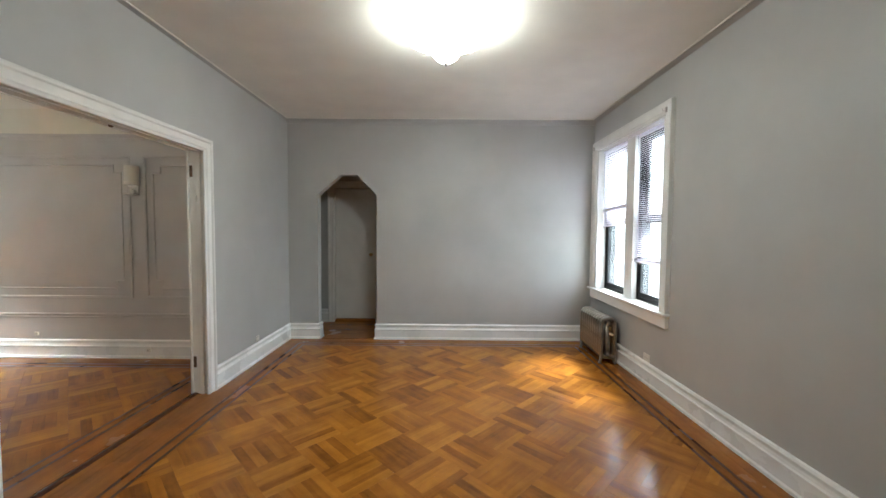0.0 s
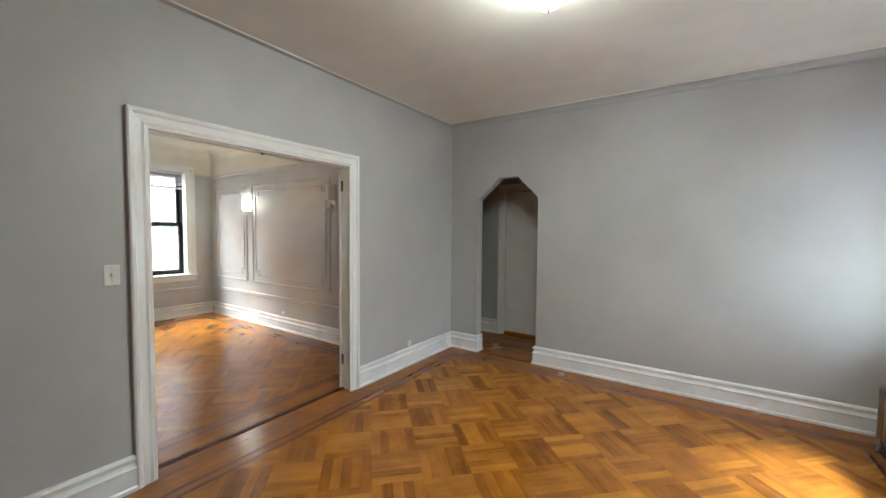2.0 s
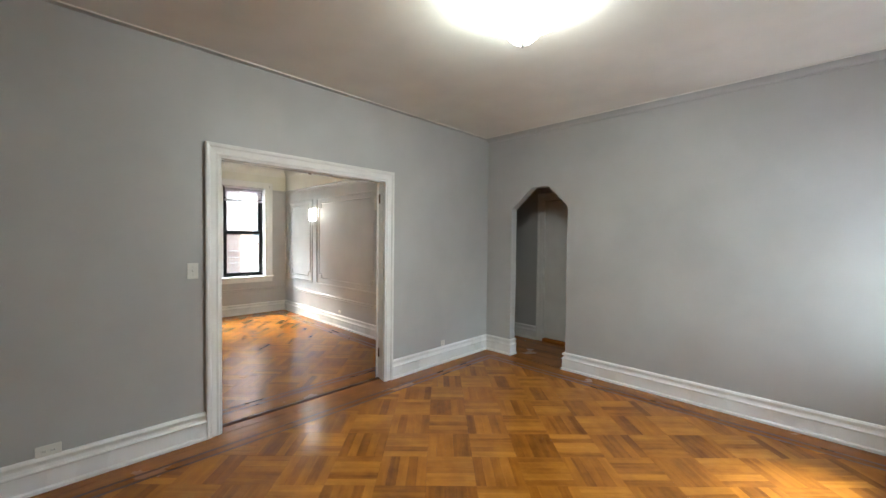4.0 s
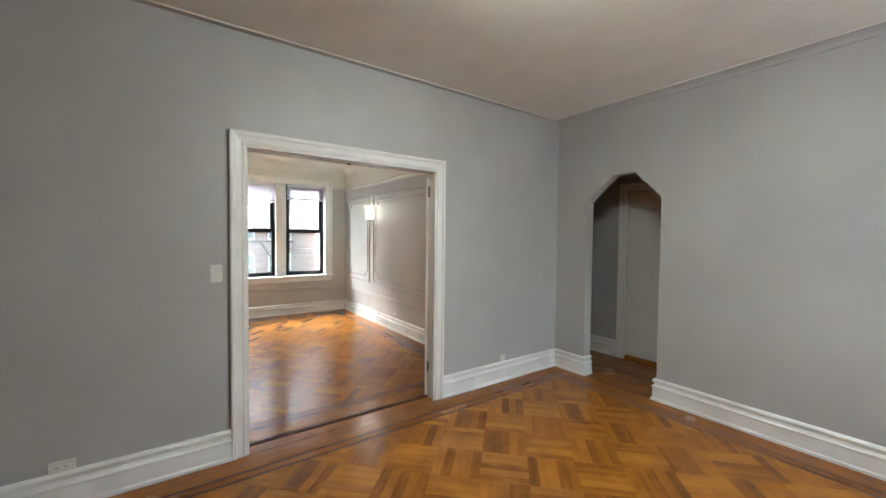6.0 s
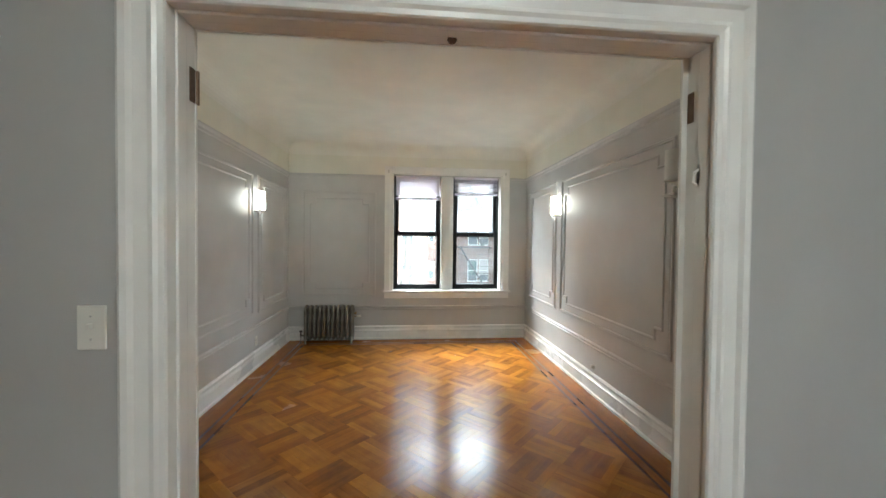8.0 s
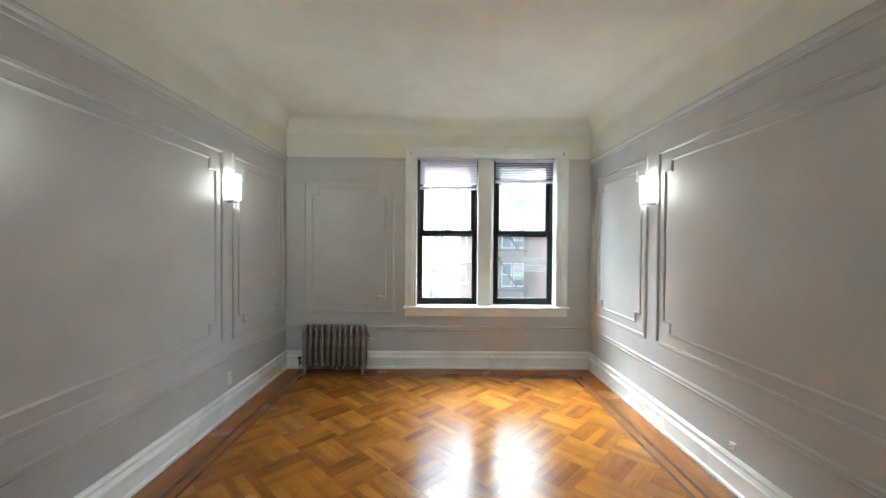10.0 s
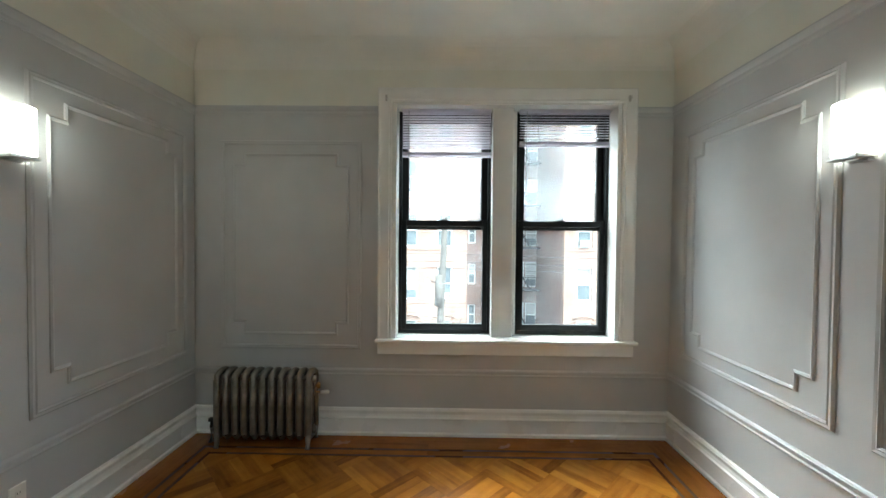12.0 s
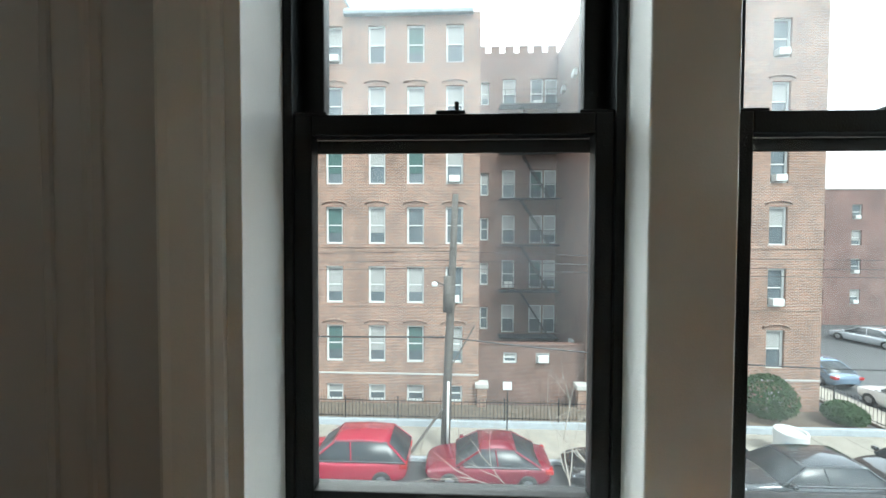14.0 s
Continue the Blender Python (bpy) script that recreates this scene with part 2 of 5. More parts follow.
def lathe(bm, prof, n=32, center=(0, 0, 0)):
    """A turned body from (radius, height) pairs about z."""
    cx, cy, cz = center
    rings = []
    for r, z in prof:
        if r < 1e-6:
            rings.append([bm.verts.new((cx, cy, cz + z))])
        else:
            rings.append([bm.verts.new((cx + r * math.cos(2 * math.pi * i / n), cy + r * math.sin(2 * math.pi * i / n), cz + z)) for i in range(n)])
    for a, b in zip(rings, rings[1:]):
        for i in range(n):
            j = (i + 1) % n
            f = [a[i % len(a)], a[j % len(a)], b[j % len(b)], b[i % len(b)]]
            f = list(dict.fromkeys(f))
            if len(f) > 2:
                bm.faces.new(f)
    bmesh.ops.recalc_face_normals(bm, faces=bm.faces)
    return bm

def tube(bm, pts, r, n=8, cap=True):
    """A round bar along a line of points; r is one radius or one a point."""
    pts = [Vector(p) for p in pts]
    rs = r if isinstance(r, (list, tuple)) else [r] * len(pts)
    rings = []
    for i, p in enumerate(pts):
        d = (pts[min(i + 1, len(pts) - 1)] - pts[max(i - 1, 0)]).normalized()
        u = d.cross(Vector((0, 0, 1)) if abs(d.z) < 0.9 else Vector((1, 0, 0))).normalized()
        v = d.cross(u)
        rings.append([bm.verts.new(p + rs[i] * (math.cos(2 * math.pi * k / n) * u + math.sin(2 * math.pi * k / n) * v)) for k in range(n)])
    for a, b in zip(rings, rings[1:]):
        for k in range(n):
            bm.faces.new((a[k], a[(k + 1) % n], b[(k + 1) % n], b[k]))
    if cap:
        bm.faces.new(rings[0])
        bm.faces.new(rings[-1][::-1])
    bmesh.ops.recalc_face_normals(bm, faces=bm.faces)
    return bm

def sweep(bm, path, prof, m=None, closed=False):
    """A moulding: prof (offset to the left of the path, height) along a flat path of (u, v), with mitred corners, put in place by m."""
    m = m or Matrix()
    P = [Vector((*p, 0)) for p in path]
    n = len(P)
    rows = []
    for i in range(n):
        d1 = (P[i] - P[i - 1]).normalized() if (i or closed) else (P[1] - P[0]).normalized()
        d2 = (P[(i + 1) % n] - P[i]).normalized() if (i < n - 1 or closed) else d1
        n1, n2 = Vector((-d1.y, d1.x, 0)), Vector((-d2.y, d2.x, 0))
        mit = (n1 + n2)
        mit = mit / max(mit.dot(n1), 1e-6)
        rows.append([bm.verts.new(m @ (P[i] + mit * o + Vector((0, 0, h)))) for o, h in prof])
    k = len(prof)
    for i in range(n if closed else n - 1):
        a, b = rows[i], rows[(i + 1) % n]
        for j in range(k):
            bm.faces.new((a[j], a[(j + 1) % k], b[(j + 1) % k], b[j]))
    if not closed:
        bm.faces.new(rows[0])
        bm.faces.new(rows[-1][::-1])
    bmesh.ops.recalc_face_normals(bm, faces=bm.faces)
    return bm

def wall_mesh(name, axis, f0, f1, a0, a1, z0, z1, holes, mats, label, split=None, fillers=()):
    """A wall between the planes f0 and f1 across axis, from a0 to a1, with holes (a0, a1, z0, z1) cut through.
    mats: paint of the f0 side, of the f1 side, of the f0 and f1 sides above split, of the reveals."""
    bm = bmesh.new()
    A = sorted({a0, a1, *[h[i] for h in holes for i in (0, 1)]})
    Z = sorted({z0, z1, *([split] if split else []), *[h[i] for h in holes for i in (2, 3)]})
    cache = {}
    def v(f, a, z):
        key = (f, a, z)
        if key not in cache:
            cache[key] = bm.verts.new((f, a, z) if axis == "x" else (a, f, z))
        return cache[key]
    def solid(i, j):
        if not (0 <= i < len(A) - 1 and 0 <= j < len(Z) - 1):
            return False
        ca, cz = (A[i] + A[i + 1]) / 2, (Z[j] + Z[j + 1]) / 2
        return not any(h[0] < ca < h[1] and h[2] < cz < h[3] for h in holes)
    for i in range(len(A) - 1):
        for j in range(len(Z) - 1):
            if not solid(i, j):
                continue
            l, r, b, t = A[i], A[i + 1], Z[j], Z[j + 1]
            up = 2 if split and b >= split - 1e-6 else 0
            for s, f in enumerate((f0, f1)):
                bm.faces.new((v(f, l, b), v(f, r, b), v(f, r, t), v(f, l, t))).material_index = s + up
            for di, dj, e in ((-1, 0, ((l, b), (l, t))), (1, 0, ((r, b), (r, t))), (0, -1, ((l, b), (r, b))), (0, 1, ((l, t), (r, t)))):
                if not solid(i + di, j + dj):
                    (p, q), (p2, q2) = e
                    bm.faces.new((v(f0, p, q), v(f0, p2, q2), v(f1, p2, q2), v(f1, p, q))).material_index = 4
    for tri in fillers:
        lo = [bm.verts.new((f0, a, z) if axis == "x" else (a, f0, z)) for a, z in tri]
        hi = [bm.verts.new((f1, a, z) if axis == "x" else (a, f1, z)) for a, z in tri]
        bm.faces.new(lo).material_index = 0
        bm.faces.new(hi).material_index = 1
        for i in range(3):
            bm.faces.new((lo[i], lo[(i + 1) % 3], hi[(i + 1) % 3], hi[i])).material_index = 4
    bmesh.ops.recalc_face_normals(bm, faces=bm.faces)
    ob = bm_object(name, bm, mats)
    return tagged(ob, label, "wall", kind="structure")

# ---- plan ----
W1, W2 = -2.05, -2.18          # wall between the two rooms
E1, E2 = 2.07, 2.37            # outer wall of the first room
N1, N2 = 5.25, 5.37            # wall with the arch
S1 = -1.7                      # wall behind the start
CZ1 = 2.95                    # ceiling of the first room
F1, F2 = -6.868, -7.168          # street wall
LN, LS = 4.41, 0.72            # side walls of the front room
CZ2 = 2.99
OPEN = (1.875, 3.465, 2.165)    # wide opening
ARCH = (-1.648, -0.85, 1.965, 2.23, -1.345, -1.115)
WIN = (2.295, 4.00, 0.735, 2.58)   # front window, inside its casing
WIN_E = (3.56, 5.105, 0.73, 2.555)
RAIL = 2.535

wall_mesh("wall_between", "x", W1, W2, S1, N1, -0.02, 3.15, [(OPEN[0] - 0.02, OPEN[1] + 0.02, -0.03, OPEN[2] + 0.02)],
          [GREY, GREY2, GREY, CREAM, TRIM], "smooth grey painted plaster wall with a wide cased opening", split=RAIL)
wall_mesh("wall_east", "x", E1, E2, S1, N2, -0.02, 3.15, [WIN_E], [GREY, GREY, GREY, GREY, TRIM], "smooth grey painted plaster wall with a double window")
wall_mesh("wall_north", "y", N1, N2, W1, E1, -0.02, 3.15, [(ARCH[0], ARCH[1], -0.03, ARCH[3])], [GREY, GREY, GREY, GREY, GREY],
          "smooth grey painted plaster wall with a chamfered archway",
          fillers=[((ARCH[0], ARCH[2]), (ARCH[0], ARCH[3]), (ARCH[4], ARCH[3])), ((ARCH[1], ARCH[2]), (ARCH[5], ARCH[3]), (ARCH[1], ARCH[3]))])
wall_mesh("wall_south", "y", S1 - 0.15, S1, W2, E2, -0.02, 3.15, [], [GREY] * 5, "plain grey painted plaster wall")
wall_mesh("wall_front", "x", F2, F1, LS - 0.3, LN + 0.3, -0.02, 3.15, [WIN], [CREAM, GREY2, CREAM, CREAM, TRIM],
          "grey painted street wall with a cream frieze and a double window", split=RAIL)
wall_mesh("wall_front_north", "y", LN, LN + 0.15, F1, W2, -0.02, 3.15, [], [GREY2, GREY2, CREAM, CREAM, TRIM], "grey panelled plaster wall with a cream frieze", split=RAIL)
wall_mesh("wall_front_south", "y", LS - 0.15, LS, F1, W2, -0.02, 3.15, [], [GREY2, GREY2, CREAM, CREAM, TRIM], "grey panelled plaster wall with a cream frieze", split=RAIL)
# passage behind the arch
HB = 6.22
wall_mesh("wall_passage_back", "y", HB, HB + 0.12, -3.3, 0.6, -0.02, 3.0, [(-1.70, -1.045, -0.03, 2.16)], [GREY] * 4 + [TRIM], "grey passage wall with a white door")
wall_mesh("wall_passage_west", "x", -3.42, -3.3, N1, HB + 0.12, -0.02, 3.0, [], [GREY] * 5, "grey passage end wall")
wall_mesh("wall_passage_east", "x", 0.6, 0.72, N2, HB + 0.12, -0.02, 3.0, [], [GREY] * 5, "grey passage end wall")
wall_mesh("wall_passage_south", "y", N1, N2, -3.3, W1, -0.02, 3.0, [], [GREY] * 5, "grey passage side wall")

def slab(name, x0, x1, y0, y1, z0, z1, mat, label, cat):
    return tagged(bm_object(name, boxed(x0, x1, y0, y1, z0, z1), mat), label, cat, kind="structure")

# unseen slab, added so that no sky light leaks in under the door
slab("wall_light_stop", -1.9, -1.0, HB + 0.121, HB + 0.2, -0.02, 2.4, GREY, "unseen plain wall added behind the passage door to stop light", "wall")
slab("ceiling_first_room", W1, E1, S1, N1, CZ1, 3.1, CEIL, "off-white painted plaster ceiling", "ceiling")
slab("ceiling_passage", -3.3, 0.6, N2, HB, 2.75, 2.9, CEIL, "off-white painted passage ceiling", "ceiling")

def cove_ceiling():
    """Flat plaster ceiling that runs into the walls by a quarter-round cove."""
    bm = bmesh.new()
    R = 0.17
    prof = [(R * (1 - math.sin(a)), CZ2 - R * (1 - math.cos(a))) for a in [math.pi / 2 * i / 8 for i in range(9)]]
    rect = [(F1, LS), (W2, LS), (W2, LN), (F1, LN)]
    rings = []
    for o, z in prof:
        rings.append([bm.verts.new((x + (o if x == F1 else -o), y + (o if y == LS else -o), z)) for x, y in rect])
    for a, b in zip(rings, rings[1:]):
        for i in range(4):
            bm.faces.new((a[i], a[(i + 1) % 4], b[(i + 1) % 4], b[i]))
    bm.faces.new(rings[0])
    top = [bm.verts.new((x, y, 3.12)) for x, y in rect]
    for i in range(4):
        bm.faces.new((rings[-1][i], rings[-1][(i + 1) % 4], top[(i + 1) % 4], top[i]))
    bm.faces.new(top)
    bmesh.ops.recalc_face_normals(bm, faces=bm.faces)
    ob = bm_object("ceiling_front_room", bm, CEIL)
    return tagged(ob, "cream plaster ceiling with coved edges", "ceiling", kind="structure")
cove_ceiling()

# ---- mouldings ----
BASE_PROF = [(0, 0), (0.036, 0), (0.036, 0.020), (0.026, 0.030), (0.024, 0.124), (0.032, 0.129), (0.032, 0.138), (0.021, 0.146), (0.013, 0.162), (0.012, 0.174), (0.025, 0.178), (0.027, 0.194), (0.018, 0.207), (0, 0.210)]
CL, CR, CT = 1.765, 3.557, 2.272   # outer edges of the opening's casing

def moulding(name, paths, prof, mat, label, cat):
    bm = bmesh.new()
    for p in paths:
        sweep(bm, p, prof)
    return tagged(bm_object(name, bm, mat), label, cat, kind="structure")

moulding("baseboard_first_room", [
    [(W1, CL), (W1, S1), (E1, S1), (E1, N1), (ARCH[1], N1), (ARCH[1], N2)],
    [(ARCH[0], N2), (ARCH[0], N1), (W1, N1), (W1, CR)]], BASE_PROF, TRIMD, "tall white painted baseboard with a moulded cap", "baseboard")
moulding("baseboard_front_room", [[(W2, CR), (W2, LN), (F1, LN), (F1, LS), (W2, LS), (W2, CL)]], BASE_PROF, TRIMD, "tall white painted baseboard with a moulded cap", "baseboard")
moulding("baseboard_passage", [[(-1.81, HB), (-3.3, HB), (-3.3, N2), (ARCH[0], N2)], [(ARCH[1], N2), (0.6, N2), (0.6, HB), (-0.935, HB)]], BASE_PROF, TRIMD, "white painted passage baseboard", "baseboard")
CHAIR = [(0, 0.462), (0.010, 0.462), (0.016, 0.468), (0.016, 0.474), (0.008, 0.480), (0.008, 0.492), (0.020, 0.498), (0.020, 0.506), (0.010, 0.514), (0, 0.516)]
moulding("trim_chair_rail", [[(W2, CR), (W2, LN), (F1, LN), (F1, LS), (W2, LS), (W2, CL)]], CHAIR, GREY2, "grey painted double-bead chair rail", "chair rail")
PICT = [(0, RAIL - 0.062), (0.010, RAIL - 0.062), (0.013, RAIL - 0.05), (0.013, RAIL - 0.035), (0.026, RAIL - 0.022), (0.032, RAIL - 0.008), (0.030, RAIL + 0.002), (0, RAIL + 0.004)]
moulding("trim_picture_rail", [[(F1, 2.19), (F1, LS), (W2, LS), (W2, LN), (F1, LN), (F1, 4.10)]], PICT, GREY2, "grey painted picture rail below the frieze", "picture rail")
RC = 0.095
RZ = 0.042
COVE = [(-0.08, CZ1 - RZ - 0.003), (0, CZ1 - RZ - 0.003)] + [(RC - RC * math.cos(a), CZ1 - RZ + (RZ - 0.004) * math.sin(a)) for a in [math.pi / 2 * k / 8 for k in range(8)]] + [(RC, CZ1 - 0.004), (RC, CZ1 + 0.002), (-0.08, CZ1 + 0.002)]
CW, CE, CN = W1 - 0.05, E1 + 0.03, N1 - 0.02   # the ceiling is not quite square to the walls
CEIL_LOOP = [(CW, S1), (CE, S1), (CE, CN), (CW, CN), (CW, S1 + 0.001)]
moulding("trim_ceiling_cove", [CEIL_LOOP], COVE, GREY, "small grey plaster cove where wall meets ceiling", "trim")
BEAD = [(RC, CZ1 - 0.007), (RC + 0.008, CZ1 - 0.006), (RC + 0.010, CZ1), (RC, CZ1)]
moulding("trim_ceiling_bead", [CEIL_LOOP], BEAD, CEIL, "thin off-white bead along the ceiling", "trim")

def panel_frame(name, m, u0, u1, v0, v1, inset=0.092, notch=0.085):
    """Applied wall moulding: a plain outer frame and an inner one with stepped-in corners."""
    ob = thing(name, "grey painted applied panel moulding on the wall", "wall panel", group="wall panel mouldings")
    big = [(-0.016, 0), (-0.016, 0.006), (-0.008, 0.015), (0.004, 0.012), (0.010, 0.016), (0.016, 0.008), (0.016, 0)]
    small = [(-0.011, 0), (-0.010, 0.007), (-0.002, 0.012), (0.008, 0.006), (0.011, 0)]
    part("outer_moulding", sweep(bmesh.new(), [(u0, v0), (u1, v0), (u1, v1), (u0, v1)], big, m, True), GREY2, ob)
    a0, a1, b0, b1, n = u0 + inset, u1 - inset, v0 + inset + 0.01, v1 - inset, notch
    pts = [(a0 + n, b0), (a1 - n, b0), (a1 - n, b0 + n), (a1, b0 + n), (a1, b1 - n), (a1 - n, b1 - n), (a1 - n, b1), (a0 + n, b1), (a0 + n, b1 - n), (a0, b1 - n), (a0, b0 + n), (a0 + n, b0 + n)]
    part("inner_moulding", sweep(bmesh.new(), pts, small, m, True), GREY2, ob)
    return ob

M_N = Matrix(((1, 0, 0, 0), (0, 0, -1, LN), (0, 1, 0, 0), (0, 0, 0, 1)))
M_S = Matrix(((1, 0, 0, 0), (0, 0, 1, LS), (0, 1, 0, 0), (0, 0, 0, 1)))
M_F = Matrix(((0, 0, 1, F1), (1, 0, 0, 0), (0, 1, 0, 0), (0, 0, 0, 1)))
PZ0, PZ1 = 0.70, 2.285
for u0, u1 in ((-6.70, -5.635), (-5.455, -3.50), (-3.32, -2.38)):
    panel_frame("wall_panel", M_N, u0, u1, PZ0, PZ1)
for u0, u1 in ((-6.76, -5.71), (-5.535, -3.72), (-3.54, -2.38)):
    panel_frame("wall_panel", M_S, u0, u1, PZ0 - 0.04, PZ1)
panel_frame("wall_panel", M_F, 0.945, 2.012, 0.682, 2.262)

# ---- wide opening: casing, jamb, stops, hinge leaves ----
CASE = [(0, 0), (0, 0.030), (0.010, 0.036), (0.026, 0.034), (0.036, 0.024), (0.070, 0.020), (0.084, 0.024), (0.094, 0.018), (0.108, 0.016), (0.112, 0.010), (0.112, 0)]
def opening_trim():
    ob = tagged(thing("door_1", "wide cased opening with white gloss painted mouldings and empty hinges", "opening"), kind="structure")
    for nm, m in (("casing", Matrix(((0, 0, 1, W1), (1, 0, 0, 0), (0, 1, 0, 0), (0, 0, 0, 1)))), ("casing", Matrix(((0, 0, -1, W2), (1, 0, 0, 0), (0, 1, 0, 0), (0, 0, 0, 1))))):
        part(nm, sweep(bmesh.new(), [(CL, 0.0), (CL, CT), (CR, CT), (CR, 0.0)], [(-o, h) for o, h in CASE], m), TRIM, ob)
    a, b, t = OPEN
    x0, x1 = W2 - 0.012, W1 + 0.012
    part("jamb", boxed(x0, x1, a - 0.02, a, 0, t, bevel=0.003), TRIM, ob)
    part("jamb", boxed(x0, x1, b, b + 0.02, 0, t, bevel=0.003), TRIM, ob)
    part("head_jamb", boxed(x0, x1, a - 0.02, b + 0.02, t, t + 0.02, bevel=0.003), TRIM, ob)
    sx0, sx1 = W2 + 0.055, W2 + 0.10
    part("door_stop", boxed(sx0, sx1, a, a + 0.008, 0, t, bevel=0.003), TRIM, ob)
    part("door_stop", boxed(sx0, sx1, b - 0.008, b, 0, t, bevel=0.003), TRIM, ob)
    part("door_stop", boxed(sx0, sx1, a + 0.008, b - 0.008, t - 0.01, t, bevel=0.003), TRIM, ob)
    for y, s in ((a, 1), (b, -1)):
        for z in (0.24, 1.94):
            h = boxed(W2 + 0.004, W2 + 0.030, min(y, y + 0.004 * s), max(y, y + 0.004 * s), z, z + 0.1, bevel=0.001)
            tube(h, [(W2 - 0.006, y + 0.004 * s, z), (W2 - 0.006, y + 0.004 * s, z + 0.1)], 0.006, 8)
            part("hinge", h, BRONZE, ob, "old bronze hinge leaf")
    hk = boxed(-2.124, -2.106, b - 0.008, b, 1.715, 1.795, bevel=0.003)
    tube(hk, [(-2.115, b - 0.006, 1.775), (-2.115, b - 0.022, 1.765), (-2.115, b - 0.026, 1.735), (-2.115, b - 0.014, 1.725)], 0.005, 6)
    kn = lathe(bmesh.new(), [(0, 0), (0.014, 0), (0.016, -0.006), (0.010, -0.014), (0, -0.016)], 14, (-2.143, 2.65, t - 0.002))
    part("catch", kn, BRONZE, ob, "small bronze ball catch", True)
    part("hook", hk, TRIM, ob, "painted-over hook")
    return ob
opening_trim()

# ---- windows ----
def ring(bm, u0, u1, z0, z1, w0, w1, l, r, b, t, bevel=0.003):
    """A rectangular frame with bar widths l, r, b, t between the depths w0 and w1."""
    box(bm, u0, u0 + l, w0, w1, z0, z1, bevel)
    box(bm, u1 - r, u1, w0, w1, z0, z1, bevel)
    box(bm, u0 + l, u1 - r, w0, w1, z0, z0 + b, bevel)
    box(bm, u0 + l, u1 - r, w0, w1, z1 - t, z1, bevel)
    return bm

def double_window(name, at, u0, u1, z0, z1, mull, mid, case, label, apron_z, k=0.025, stop=0.0):
    """Two double-hung sashes side by side in one white casing. Local x runs along the wall, local y out of the room."""
    ob = tagged(thing(name, label, "window", at), kind="structure")
    ou0, ou1, top = u0 - case, u1 + case, z1 + case
    m = Matrix(((1, 0, 0, 0), (0, 0, -1, 0), (0, 1, 0, 0), (0, 0, 0, 1)))
    prof = [(0, 0), (0, 0.040), (0.008, 0.044), (0.022, 0.040), (case - 0.026, 0.036), (case - 0.022, 0.030), (case - 0.014, 0.032), (case, 0.026), (case, 0)]
    part("casing", sweep(bmesh.new(), [(ou0, z0), (ou0, top), (ou1, top), (ou1, z0)], [(-o, h) for o, h in prof], m), TRIM, ob)
    D, RV = 0.298, 0.030
    part("reveal", boxed(u0, u0 + RV, -0.016, D, z0, z1, bevel=0.002), TRIM, ob)
    part("reveal", boxed(u1 - RV, u1, -0.016, D, z0, z1, bevel=0.002), TRIM, ob)
    part("reveal", boxed(u0 + RV, u1 - RV, -0.016, D, z1 - 0.012, z1, bevel=0.002), TRIM, ob)
    part("mullion", boxed(mull[0], mull[1] - stop, 0.045, 0.22, z0, z1 - 0.012, bevel=0.006, seg=3), TRIM, ob, "white painted mullion between the sashes")
    if stop:
        part("sash_stop", boxed(mull[1] - stop, mull[1], 0.135, 0.22, z0, z1 - 0.012, bevel=0.003), TRIM, ob)
    st = boxed(ou0 - 0.016, ou1 + 0.022, -0.068, 0.0, z0 - 0.028, z0, bevel=0.008, seg=3)
    box(st, u0 - 0.018, u1 + 0.018, 0.0, 0.20, z0 - 0.02, z0 + 0.002)
    part("window_sill", st, TRIM, ob, "white painted wooden window stool")
    part("apron", boxed(ou0, ou1, -0.034, 0.0, apron_z, z0 - 0.028, bevel=0.004), TRIM, ob)
    part("outer_sill", boxed(u0 - 0.02, u1 + 0.02, 0.24, 0.36, z0 - 0.18, z0 - 0.13, bevel=0.004), STONE, ob, "grey stone outer sill")
    for a, b in ((u0 + RV, mull[0]), (mull[1], u1 - RV)):
        fr = ring(bmesh.new(), a, b, z0 + 0.002, z1 - 0.012, 0.075 + k, 0.20 + k, 0.022, 0.022, 0.03, 0.03)
        fo = part("window_frame", fr, BLACK, ob, "black painted window frame")
        lo = ring(bmesh.new(), a + 0.022, b - 0.022, z0 + 0.032, mid, 0.082 + k, 0.122 + k, 0.040, 0.040, 0.048, 0.046)
        box(lo, a + 0.05, b - 0.05, 0.128 + k, 0.134 + k, mid - 0.075, mid - 0.046, 0.001)
        ls = part("sash", lo, BLACK, ob, "lower black sash with chipped enamel")
        part("pane", boxed(a + 0.058, b - 0.058, 0.100 + k, 0.104 + k, z0 + 0.076, mid - 0.042), PANE, ls)
        up = ring(bmesh.new(), a + 0.022, b - 0.022, mid - 0.042, z1 - 0.042, 0.128 + k, 0.168 + k, 0.052, 0.052, 0.042, 0.045)
        us = part("sash", up, BLACK, ob, "upper black sash")
        part("pane", boxed(a + 0.070, b - 0.070, 0.146 + k, 0.150 + k, mid - 0.005, z1 - 0.083), PANE_UP, us)
        c = (a + b) / 2
        lk = boxed(c - 0.035, c + 0.03, 0.088 + k, 0.118 + k, mid, mid + 0.010, bevel=0.003)
        box(lk, c + 0.006, c + 0.016, 0.090 + k, 0.104 + k, mid + 0.008, mid + 0.030, bevel=0.003)
        part("sash_lock", lk, BLACK, ob, "small black sash lock")
        for e0, e1 in ((a + 0.022, a + 0.095), (b - 0.095, b - 0.022)):
            part("tilt_latch", boxed(e0, e1, 0.084 + k, 0.116 + k, mid, mid + 0.007, bevel=0.002), BLACK, ob)
